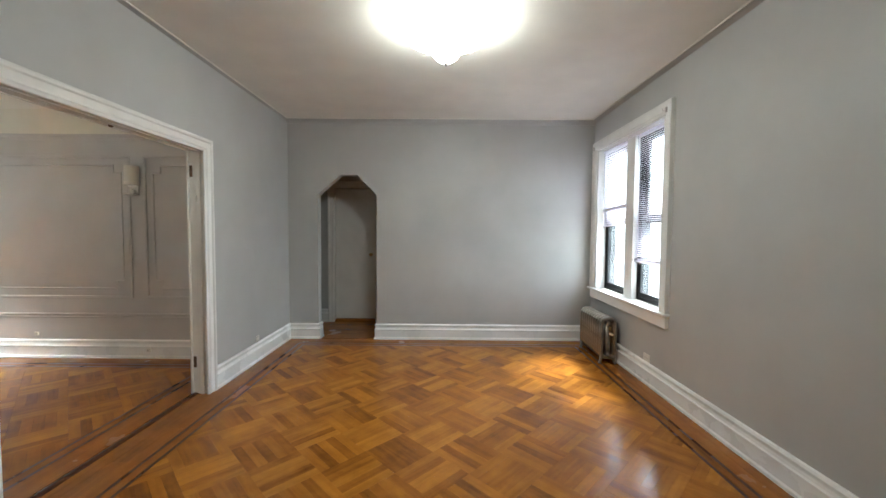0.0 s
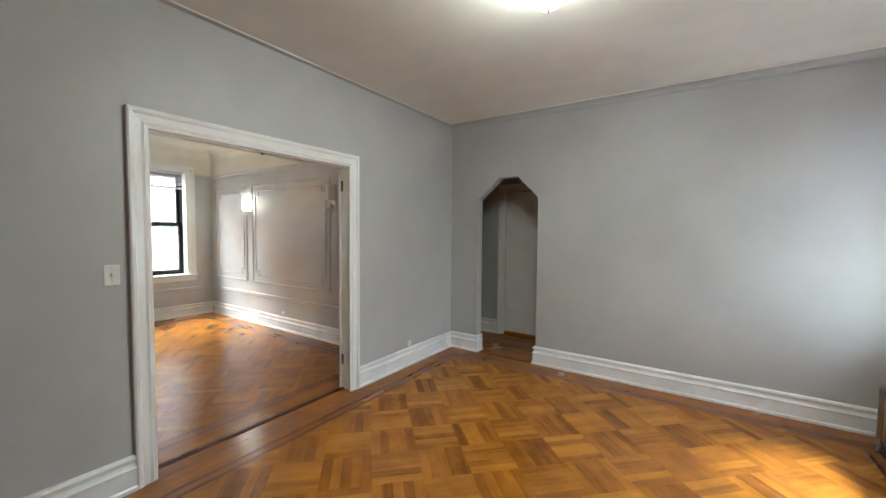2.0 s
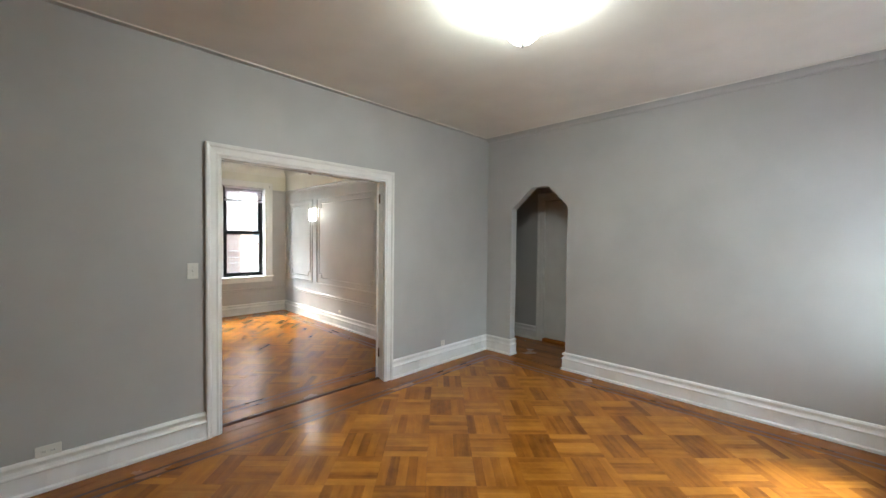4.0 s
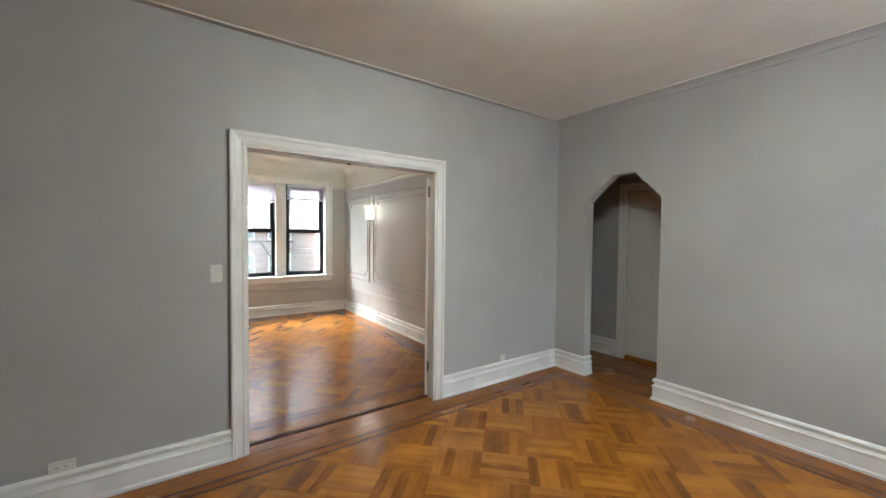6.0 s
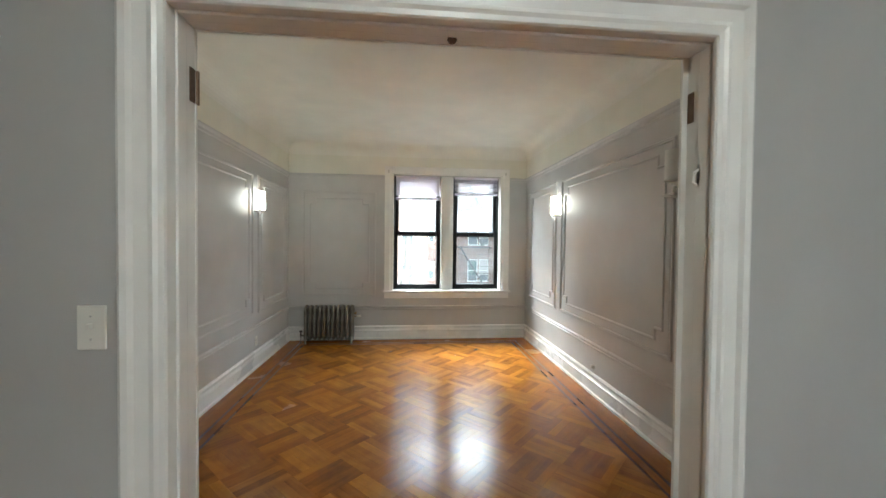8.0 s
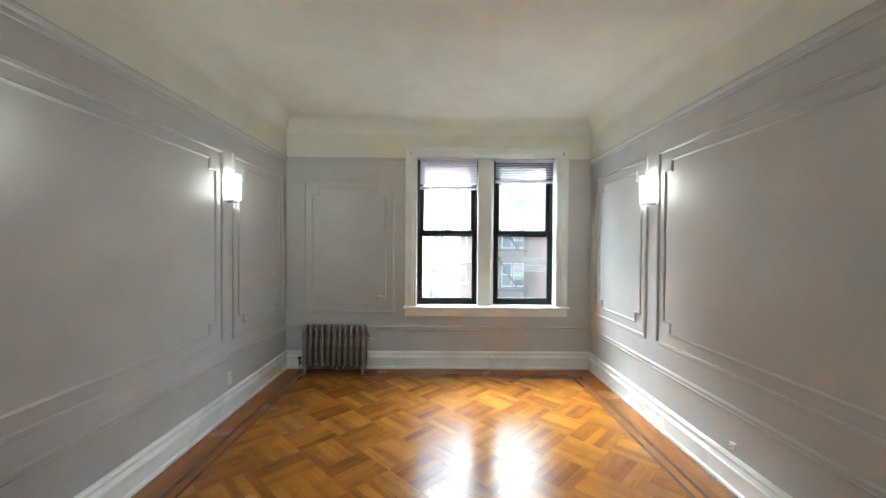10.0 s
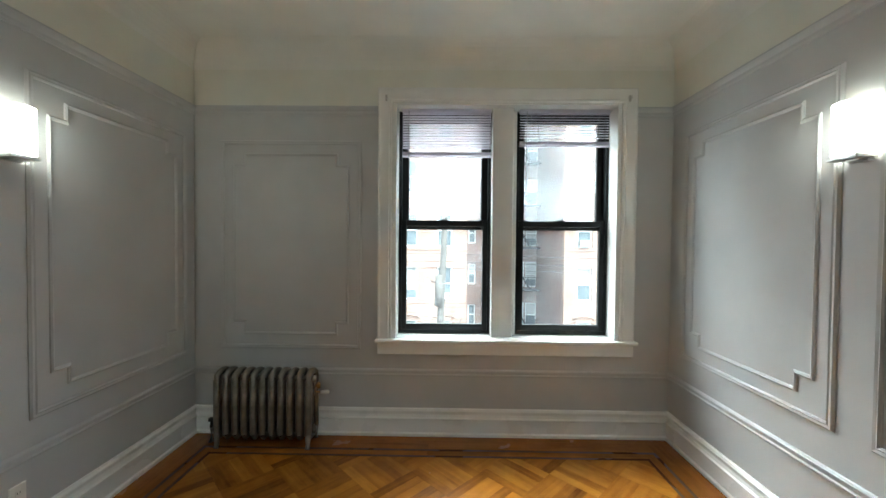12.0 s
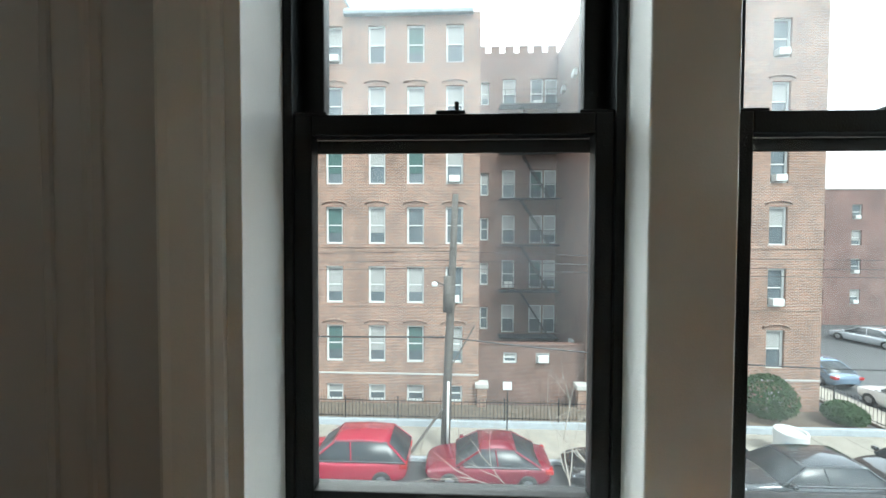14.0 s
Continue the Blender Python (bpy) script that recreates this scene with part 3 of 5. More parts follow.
        for s in (a + 0.03, b - 0.06):
            bl = bmesh.new()
            box(bl, s, s + 0.035, 0.0795 + k, 0.083 + k, z0 + 0.012, z0 + 0.030, 0.002)
            part("paint_chip", bl, CHIP, ob, "bare patch of chipped paint")
    for u in (ou0 + 0.055, ou1 - 0.075):
        hb = boxed(u, u + 0.016, -0.054, -0.038, z1 + 0.005, z1 + 0.05, bevel=0.003)
        tube(hb, [(u + 0.008, -0.052, z1 + 0.02), (u + 0.008, -0.078, z1 + 0.018), (u + 0.008, -0.082, z1 + 0.038)], 0.003, 6)
        part("curtain_bracket", hb, METAL, ob, "small curtain rod bracket")
    return ob

STONE = plain("grey_limestone", (0.42, 0.40, 0.37), 0.8, 0, 0.12, 12, 0.4)
CHIP = plain("bare_chipped_paint", (0.40, 0.38, 0.34), 0.8, 0, 0.5, 90, 0.4)
PANE_UP = glass("dusty_window_glass", (0.97, 0.98, 0.98), 0.085)
AT_F = pose(F1, 0, 0, 0, 0, 90)
AT_E = pose(E1, 0, 0, 0, 0, -90)
double_window("window_1", AT_F, 2.268, 4.012, 0.758, 2.565, (3.04, 3.245), 1.68, 0.108, "pair of black double-hung windows in a white moulded casing", 0.637, 0.068, 0.04)
double_window("window_2", AT_E, -5.09, -3.575, 0.755, 2.54, (-4.42, -4.24), 1.66, 0.112, "pair of black double-hung windows in a white moulded casing", 0.62)

def blind(at, u0, u1, ztop, zbot, tilt, w, skew=0.0, wand=0.6, pitch=0.0205, label=""):
    ob = thing("window_blind", label, "window blind", at, "slatted window blinds")
    part("headrail", boxed(u0, u1, w - 0.014, w + 0.014, ztop - 0.028, ztop, bevel=0.002), BLIND, ob)
    bm = boxed(u0 + 0.004, u1 - 0.004, -0.0125, 0.0125, -0.0006, 0.0006)
    me = bpy.data.meshes.new("slat")
    bm.to_mesh(me)
    bm.free()
    me.materials.append(BLIND)
    n = int((ztop - 0.036 - zbot - 0.03) / pitch)
    for i in range(n):
        s = new("slat", me)
        s.parent = ob
        f = (i + 1) / n
        s.matrix_basis = pose(0, w, ztop - 0.036 - i * pitch, tilt, skew * f, 0)
    stack = bmesh.new()
    for k in range(7):
        box(stack, u0 + 0.004, u1 - 0.004, w - 0.0125, w + 0.0125, zbot + 0.010 + k * 0.0033, zbot + 0.0115 + k * 0.0033)
    st = part("slat_stack", stack, BLIND, ob, "gathered slats")
    st["kind"] = "stuff"
    br = part("bottom_rail", boxed(u0 + 0.002, u1 - 0.002, w - 0.013, w + 0.013, zbot - 0.008, zbot + 0.009, bevel=0.003), BLIND, ob)
    for o in (st, br):
        o.matrix_basis = Matrix.Translation(((u0 + u1) / 2, 0, zbot)) @ pose(0, 0, 0, 0, skew, 0) @ Matrix.Translation((-(u0 + u1) / 2, 0, -zbot))
    for u in (u0 + 0.09, u1 - 0.09):
        part("ladder_cord", tube(bmesh.new(), [(u, w - 0.014, ztop - 0.03), (u, w - 0.014, zbot)], 0.0008, 4), BLIND, ob)
    part("wand", tube(bmesh.new(), [(u0 + 0.055, w - 0.022, ztop - 0.02), (u0 + 0.055, w - 0.024, ztop - 0.3), (u0 + 0.06, w - 0.022, ztop - wand)], 0.004, 6), WAND, ob, "clear tilt wand")
    return ob
WAND = plain("clear_plastic_wand", (0.55, 0.54, 0.56), 0.2, 0, 0.02, 5, 0)
blind(AT_F, 2.328, 3.032, 2.553, 2.185, 52, 0.095, wand=0.62, label="raised white slatted blind in a window")
blind(AT_F, 3.255, 3.965, 2.553, 2.272, 30, 0.095, wand=0.63, label="raised white slatted blind in a window")
blind(AT_E, -5.06, -4.435, 2.515, 1.76, 76, 0.065, skew=-3.0, label="half-lowered white blind with closed slats hanging askew")
blind(AT_E, -4.225, -3.60, 2.515, 1.17, 15, 0.065, label="lowered white blind with open slats")

# ---- radiators ----
def radiator(at, n, pitch, depth, height, label, valve_end=1):
    ob = thing("radiator", label, "radiator", at)
    half = n * pitch / 2
    bm = bmesh.new()
    r, fd = pitch * 0.36, depth / 2 - 0.028
    zt, zb = height - 0.03, 0.075
    path = []
    for k in range(7):
        a = math.pi * k / 6
        path.append((0, -fd * math.cos(a), zt - 0.05 + 0.05 * math.sin(a)))
    loop = [(0, -fd, zb + 0.03), (0, -fd, (zb + zt) / 2)] + path + [(0, fd, (zb + zt) / 2), (0, fd, zb + 0.03), (0, fd * 0.7, zb), (0, -fd * 0.7, zb), (0, -fd, zb + 0.03)]
    tube(bm, loop, [r] * len(loop), 10, cap=False)
    box(bm, -r * 0.4, r * 0.4, -fd * 0.35, fd * 0.35, zb + 0.01, zt - 0.06)
    tube(bm, [(0, -0.012, zb + 0.05), (0, 0.012, zb + 0.05)], r, 8)
    for z in (zb + 0.03, zt - 0.06):
        tube(bm, [(-pitch / 2, 0, z), (pitch / 2, 0, z)], 0.026, 10)
    me = bpy.data.meshes.new("section")
    bm.normal_update()
    bm.to_mesh(me)
    bm.free()
    me.polygons.foreach_set("use_smooth", [True] * len(me.polygons))
    me.materials.append(RAD)
    for i in range(n):
        s = new("section", me)
        s.parent = ob
        s.location = (-half + pitch * (i + 0.5), 0, 0)
    for x in (-half + pitch * 0.5, half - pitch * 0.5):
        for y in (-fd, fd):
            leg = tube(bmesh.new(), [(x, y * 0.95, zb + 0.03), (x, y * 1.02, 0.035), (x, y * 1.12, 0.012), (x, y * 1.2, 0.0)], [r * 1.05, r * 0.7, r * 0.65, r * 0.8], 8)
            part("foot", leg, RAD, ob, smooth=True)
    e = half * valve_end
    s = valve_end
    v = tube(bmesh.new(), [(e, 0, zt - 0.11), (e + 0.03 * s, 0, zt - 0.11)], 0.010, 8)
    tube(v, [(e + 0.02 * s, 0, zt - 0.125), (e + 0.02 * s, 0, zt - 0.085)], 0.012, 8)
    part("vent_fitting", v, BRASS, ob, "brass vent fitting", True)
    v2 = tube(bmesh.new(), [(e, 0.0, zt - 0.155), (e + 0.035 * s, -0.005, zt - 0.155)], 0.006, 8)
    part("vent_stem", v2, BRASS, ob, smooth=True)
    v3 = tube(bmesh.new(), [(e + 0.035 * s, -0.005, zt - 0.155), (e + 0.045 * s, -0.006, zt - 0.155), (e + 0.09 * s, -0.008, zt - 0.150), (e + 0.098 * s, -0.008, zt - 0.150)], [0.010, 0.014, 0.016, 0.012], 10)
    part("air_vent", v3, PLASTIC, ob, "white air vent", True)
    f = -half * valve_end
    p = tube(bmesh.new(), [(f, 0, zb + 0.03), (f - 0.05 * s, 0, zb + 0.03), (f - 0.055 * s, 0, 0.0)], 0.016, 10)
    part("supply_pipe", p, RAD, ob, smooth=True)
    k = tube(bmesh.new(), [(f - 0.052 * s, 0, zb + 0.03), (f - 0.052 * s, 0, zb + 0.085)], [0.014, 0.008], 8)
    tube(k, [(f - 0.052 * s, 0, zb + 0.085), (f - 0.052 * s, 0, zb + 0.103)], [0.024, 0.022], 12)
    part("valve_knob", k, BLACKM, ob, "black valve knob", True)
    return ob
BRASS = plain("tarnished_brass", (0.45, 0.30, 0.13), 0.4, 0.9, 0.2, 30, 0.1)
BLACKM = plain("black_bakelite", (0.015, 0.014, 0.013), 0.45, 0, 0.1, 30, 0.1)
radiator(pose(F1 + 0.155, 1.365, 0, 0, 0, 90), 11, 0.0665, 0.205, 0.572, "old silver-painted cast iron column radiator with eleven sections on short feet", 1)
radiator(pose(E1 - 0.155, 4.63, 0, 0, 0, -90), 10, 0.0655, 0.205, 0.545, "old silver-painted cast iron radiator under the window", 1)

# ---- lamps ----
def ceiling_lamp():
    ob = thing("ceiling_lamp", "lit white glass bowl ceiling lamp with a small nickel finial", "ceiling lamp", Matrix.Translation((0.07, 2.81, CZ1)))
    part("canopy", lathe(bmesh.new(), [(0, 0), (0.17, 0), (0.175, -0.012), (0.165, -0.028), (0, -0.03)], 32), METAL, ob, smooth=True)
    prof = [(0.165, -0.03), (0.26, -0.042), (0.318, -0.066), (0.328, -0.092), (0.303, -0.118), (0.237, -0.15), (0.165, -0.178), (0.125, -0.20), (0.105, -0.232), (0.085, -0.264), (0.055, -0.289), (0.02, -0.301), (0, -0.303)]
    part("bowl", lathe(bmesh.new(), prof, 48), GLOW_BOWL, ob, "glowing white glass bowl", True)
    part("finial", lathe(bmesh.new(), [(0, -0.298), (0.010, -0.301), (0.012, -0.311), (0.006, -0.318), (0.009, -0.324), (0, -0.330)], 16), METAL, ob, "small nickel finial", True)
    return ob
ceiling_lamp()

def sconce(at, lit):
    """Local x along the wall, local y into the room, z up from the shade's lower edge."""
    ob = thing("wall_sconce", "lit wall sconce, curved opal shade on a nickel cup" if lit else "unlit wall sconce, curved opal shade on a nickel cup", "wall lamp", at, "wall sconces")
    part("back_plate", boxed(-0.055, 0.055, 0.0, 0.016, -0.03, 0.13, bevel=0.003), METAL, ob)
    cup = boxed(-0.062, 0.062, 0.016, 0.095, -0.022, -0.004, bevel=0.004)
    box(cup, -0.03, 0.03, 0.012, 0.05, -0.028, 0.03, 0.004)
    part("cup", cup, METAL, ob, "polished nickel cup")
    part("socket", tube(bmesh.new(), [(0, 0.045, -0.004), (0, 0.045, 0.05)], 0.016, 12), PLASTIC, ob, "small lamp socket", True)
    bm = bmesh.new()
    rows = []
    lift = 0.0 if lit else 0.085
    for z in (lift, lift + 0.01, 0.205 + lift, 0.212 + lift):
        rows.append([bm.verts.new((-0.075 * math.cos(a), 0.022 + 0.088 * math.sin(a), z)) for a in [math.pi * k / 14 for k in range(15)]])
    for a, b in zip(rows, rows[1:]):
        for k in range(14):
            bm.faces.new((a[k], a[k + 1], b[k + 1], b[k]))
    bm.faces.new(rows[0])
    bmesh.ops.recalc_face_normals(bm, faces=bm.faces)
    if lit:
        # plate added to block the shade's light from the wall above
        cap = bmesh.new()
        cap.faces.new([cap.verts.new((-0.072 * math.cos(a), 0.022 + 0.085 * math.sin(a), 0.206)) for a in [math.pi * k / 14 for k in range(15)]])
        bmesh.ops.solidify(cap, geom=cap.faces[:], thickness=0.004)
        part("top_light_stop", cap, OPAL, ob, "plate added in the shade's top to keep light off the wall")
    part("shade", bm, GLOW_SCONCE if lit else OPAL, ob, "glowing opal glass shade" if lit else "white opal glass shade", True)
    return ob
sconce(pose(-5.54, LN, 1.885, 0, 0, 180), True)
sconce(pose(-5.62, LS, 1.885, 0, 0, 0), True)
sconce(pose(-3.63, LS, 1.885, 0, 0, 0), True)
sconce(pose(-3.44, LN, 1.885, 0, 0, 180), False)

# ---- switch, outlets, small fittings ----
def plate(name, at, w, h, kind, label, cat):
    """Local x along the wall, local y into the room."""
    ob = thing(name, label, cat, at)
    part("plate", boxed(-w / 2, w / 2, 0, 0.007, -h / 2, h / 2, bevel=0.003), PLASTIC, ob)
    if kind == "switch":
        part("toggle", boxed(-0.005, 0.005, 0.004, 0.020, -0.004, 0.012, bevel=0.002), PLASTIC, ob)
        for z in (-h * 0.26, h * 0.26):
            part("screw", tube(bmesh.new(), [(0, 0.006, z), (0, 0.009, z)], 0.003, 8), METAL, ob)
    else:
        d = (1, 0) if w > h else (0, 1)
        for s in (-0.02, 0.02):
            cx, cz = d[0] * s, d[1] * s
            so = part("socket", boxed(cx - 0.013, cx + 0.013, 0.006, 0.010, cz - 0.013, cz + 0.013, bevel=0.003), PLASTIC, ob)
            for q in (-0.005, 0.005):
                part("slot", boxed(cx + q - 0.001, cx + q + 0.001, 0.0085, 0.0105, cz - 0.004, cz + 0.005), BLACKM, so)
    return ob
plate("light_switch", pose(W1, 1.685, 1.295, 0, 0, -90), 0.072, 0.118, "switch", "ivory plastic light switch beside the wide opening", "light switch")
plate("outlet", pose(W1, 4.36, 0.245, 0, 0, -90), 0.07, 0.07, "outlet", "small white outlet above the baseboard", "outlet")
plate("outlet", pose(W1 + 0.004, 0.93, 0.238, 0, 0, -90), 0.115, 0.072, "outlet", "white double outlet lying above the baseboard", "outlet")
plate("outlet", pose(-5.64, LS, 0.315, 0, 0, 0), 0.07, 0.115, "outlet", "white outlet plate below the chair rail", "outlet")
plate("outlet", pose(E1, 3.80, 0.25, 0, 0, 90), 0.115, 0.075, "outlet", "white outlet with a plug below the window", "outlet")

def cable_box(at, label):
    ob = thing("cable_jack", label, "cable jack", at)
    part("body", boxed(-0.022, 0.022, 0, 0.022, -0.02, 0.02, bevel=0.004), PLASTIC, ob)
    part("nozzle", tube(bmesh.new(), [(0, 0.02, 0), (0, 0.035, 0)], 0.007, 8), METAL, ob)
    return ob
cable_box(pose(-4.61, LN, 0.272, 0, 0, 180), "small cable jack just above the baseboard")
cable_box(pose(-3.30, LN - 0.025, 0.10, 0, 0, 180), "small cable jack fixed to the baseboard")

# ---- passage door ----
def passage_door():
    ob = tagged(thing("door_2", "closed flat white painted door with a brass knob in a white casing", "door"), kind="structure")
    x0, x1, y = -1.70, -1.045, HB
    m = Matrix(((1, 0, 0, 0), (0, 0, -1, HB), (0, 1, 0, 0), (0, 0, 0, 1)))
    part("casing", sweep(bmesh.new(), [(x0 - 0.11, 0.0), (x0 - 0.11, 2.27), (x1 + 0.11, 2.27), (x1 + 0.11, 0.0)], [(-o, h) for o, h in CASE], m), TRIM, ob)
    part("door_leaf", boxed(x0 + 0.006, x1 - 0.006, y + 0.012, y + 0.052, 0.052, 2.15, bevel=0.003), TRIM, ob, "flat white painted door leaf")
    k = lathe(bmesh.new(), [(0, 0), (0.026, 0), (0.026, 0.006), (0.010, 0.010), (0.009, 0.035), (0.022, 0.045), (0.027, 0.058), (0.022, 0.070), (0, 0.074)], 20)
    bmesh.ops.transform(k, matrix=pose(x1 - 0.07, y + 0.013, 1.10, 90, 0, 0), verts=k.verts)
    part("knob", k, BRASS, ob, "worn brass knob", True)
    part("saddle", boxed(x0, x1, y - 0.03, y + 0.10, -0.006, 0.046, bevel=0.012, seg=3), OAK_BORDER, ob, "raised oak door saddle")
    return ob
passage_door()

# ---- parquet floors ----
def clip(poly, x0, x1, y0, y1):
    for ax, lim, sg in ((0, x0, 1), (0, x1, -1), (1, y0, 1), (1, y1, -1)):
        res = []
        for i, p in enumerate(poly):
            q = poly[(i + 1) % len(poly)]
            ip, iq = (p[ax] - lim) * sg >= 0, (q[ax] - lim) * sg >= 0
            if ip:
                res.append(p)
            if ip != iq:
                t = (lim - p[ax]) / (q[ax] - p[ax])
                res.append((p[0] + t * (q[0] - p[0]), p[1] + t * (q[1] - p[1])))
        poly = res
        if len(poly) < 3:
            return []
    return poly

def prism(bm, uvl, poly, z0, z1, rot, mi=0):
    """A flat piece of wood with its grain along the angle rot."""
    lo = [bm.verts.new((*p, z0)) for p in poly]
    hi = [bm.verts.new((*p, z1)) for p in poly]
    fs = [bm.faces.new(hi)]
    for i in range(len(poly)):
        j = (i + 1) % len(poly)
        fs.append(bm.faces.new((lo[i], lo[j], hi[j], hi[i])))
    c, s = math.cos(rot), math.sin(rot)
    for f in fs:
        f.material_index = mi
        for l in f.loops:
            x, y, _ = l.vert.co
            l[uvl].uv = (c * x + s * y, -s * x + c * y)

S, NS = 0.3195, 5
def strip_mesh(mat):
    bm = bmesh.new()
    uvl = bm.loops.layers.uv.new("UVMap")
    a, b, g = S / 2, S / NS / 2, 0.0003
    lo = [bm.verts.new((x, y, 0.0)) for x, y in ((-a + g, -b + g), (a - g, -b + g), (a - g, b - g), (-a + g, b - g))]
    hi = [bm.verts.new((v.co.x, v.co.y, 0.006)) for v in lo]
    q = 0.0004
    tp = [bm.verts.new((v.co.x - math.copysign(q, v.co.x), v.co.y - math.copysign(q, v.co.y), 0.0063)) for v in lo]
    bm.faces.new(tp)
    for i in range(4):
        j = (i + 1) % 4
        bm.faces.new((lo[i], lo[j], hi[j], hi[i]))
        bm.faces.new((hi[i], hi[j], tp[j], tp[i]))
    for f in bm.faces:
        for l in f.loops:
            l[uvl].uv = (l.vert.co.x, l.vert.co.y)
    bm.normal_update()
    me = bpy.data.meshes.new("parquet_strip")
    bm.to_mesh(me)
    bm.free()
    me.materials.append(mat)
    return me
STRIPS = [strip_mesh(OAK), strip_mesh(OAK_CROSS_SHEEN)]

def parquet(name, x0, x1, y0, y1, origin, near, label, full):
    """A floor of square blocks of five strips, laid on the diagonal, with a border of planks and two dark inlay lines.
    near: the stretch of plan whose strips are separate pieces; full: outer bounds to the walls."""
    fl = tagged(bm_object(name, boxed(full[0], full[1], full[2], full[3], -0.12, -0.0065), SUBFLOOR), label, "floor", kind="structure")
    bm = bmesh.new()
    uvl = bm.loops.layers.uv.new("UVMap")
    h = S / math.sqrt(2)
    c45 = math.sqrt(0.5)
    cells = int(8 / S)
    count = 0
    for i in range(-cells * 2, cells * 2):
        for j in range(-cells * 2, cells * 2):
            cx = origin[0] + (i - j) * h
            cy = origin[1] + (i + j) * h
            if not (x0 - S < cx < x1 + S and y0 - S < cy < y1 + S):
                continue
            # odd blocks lie crosswise and take the oak with darker sheen in its colour
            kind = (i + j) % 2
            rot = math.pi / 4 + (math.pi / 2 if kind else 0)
            ux, uy = math.cos(rot), math.sin(rot)
            for k in range(NS):
                o = (k - (NS - 1) / 2) * S / NS
                px, py = cx - uy * o, cy + ux * o
                inside = x0 + 0.24 < px < x1 - 0.24 and y0 + 0.24 < py < y1 - 0.24
                dz = random.uniform(-0.0002, 0.0002)
                if inside and near[0] < px < near[1] and near[2] < py < near[3] and count < 300:
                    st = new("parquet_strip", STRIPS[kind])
                    st.parent = fl
                    flip = math.pi if random.random() < 0.5 else 0
                    st.matrix_basis = Matrix.Translation((px, py, -0.0065 + dz)) @ Matrix.Rotation(rot + flip, 4, "Z")
                    count += 1
                    continue
                a, b, g = S / 2, S / NS / 2, 0.0003
                poly = [(px + ux * u - uy * v, py + uy * u + ux * v) for u, v in ((-a + g, -b + g), (a - g, -b + g), (a - g, b - g), (-a + g, b - g))]
                poly = clip(poly, x0, x1, y0, y1)
                if poly:
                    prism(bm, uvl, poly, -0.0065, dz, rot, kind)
    rest = part("parquet_field", bm, [OAK, OAK_CROSS_SHEEN], fl, "diagonal oak parquet blocks")
    rest["kind"] = "stuff"
    return fl

def band(bm, uvl, x0, x1, y0, y1, w0, w1, length=1.6):
    """A border strip that runs round the rectangle between the insets w0 and w1, in mitred lengths."""
    g = 0.0003
    for side in range(4):
        if side % 2 == 0:
            yy = (y0 + w0, y0 + w1) if side == 0 else (y1 - w1, y1 - w0)
            a, b = x0 + w0, x1 - w0
            n = max(1, round((b - a) / length))
            for k in range(n):
                p, q = a + (b - a) * k / n + g, a + (b - a) * (k + 1) / n - g
                prism(bm, uvl, [(p, yy[0] + g), (q, yy[0] + g), (q, yy[1] - g), (p, yy[1] - g)], -0.0065, random.uniform(-0.0002, 0.0002), 0)
        else:
            xx = (x1 - w1, x1 - w0) if side == 1 else (x0 + w0, x0 + w1)
            a, b = y0 + w1, y1 - w1
            n = max(1, round((b - a) / length))
            for k in range(n):
                p, q = a + (b - a) * k / n + g, a + (b - a) * (k + 1) / n - g
                prism(bm, uvl, [(xx[0] + g, p), (xx[1] - g, p), (xx[1] - g, q), (xx[0] + g, q)], -0.0065, random.uniform(-0.0002, 0.0002), math.pi / 2)

def border(fl, x0, x1, y0, y1, lines):
    """lines: (inset, inset, material) of each band from the wall inwards."""
    for w0, w1, mat, nm in lines:
        bm = bmesh.new()
        uvl = bm.loops.layers.uv.new("UVMap")
        if w1 - w0 > 0.1:
            m = (w0 + w1) / 2
            band(bm, uvl, x0, x1, y0, y1, w0, m, 1.3)
            band(bm, uvl, x0, x1, y0, y1, m, w1, 1.9)
        else:
            band(bm, uvl, x0, x1, y0, y1, w0, w1)
        part(nm, bm, mat, fl)

LINES = [(0.0, 0.188, OAK_BORDER, "border_plank"), (0.188, 0.211, WALNUT, "dark_inlay"), (0.211, 0.268, OAK_BORDER, "border_strip"), (0.268, 0.290, WALNUT, "dark_inlay")]
f1 = parquet("floor_first_room", W1 + 0.31, E1 - 0.31, S1 + 0.31, N1 - 0.31, (-0.45, 3.27), (-1.5, 1.2, 2.0, 4.7),
             "glossy varnished oak parquet in diagonal blocks with a dark inlaid border", (W1, E1, S1, N1))
border(f1, W1 + 0.02, E1 - 0.02, S1 + 0.02, N1 - 0.02, LINES)
f2 = parquet("floor_front_room", F1 + 0.31, W2 - 0.31, LS + 0.31, LN - 0.31, (-3.229, 2.018 - S / math.sqrt(2)), (-5.6, -2.6, 1.4, 3.8),
             "glossy varnished oak parquet in diagonal blocks with a dark inlaid border", (F1, W2, LS, LN))
border(f2, F1 + 0.02, W2 - 0.02, LS + 0.02, LN - 0.02, LINES)

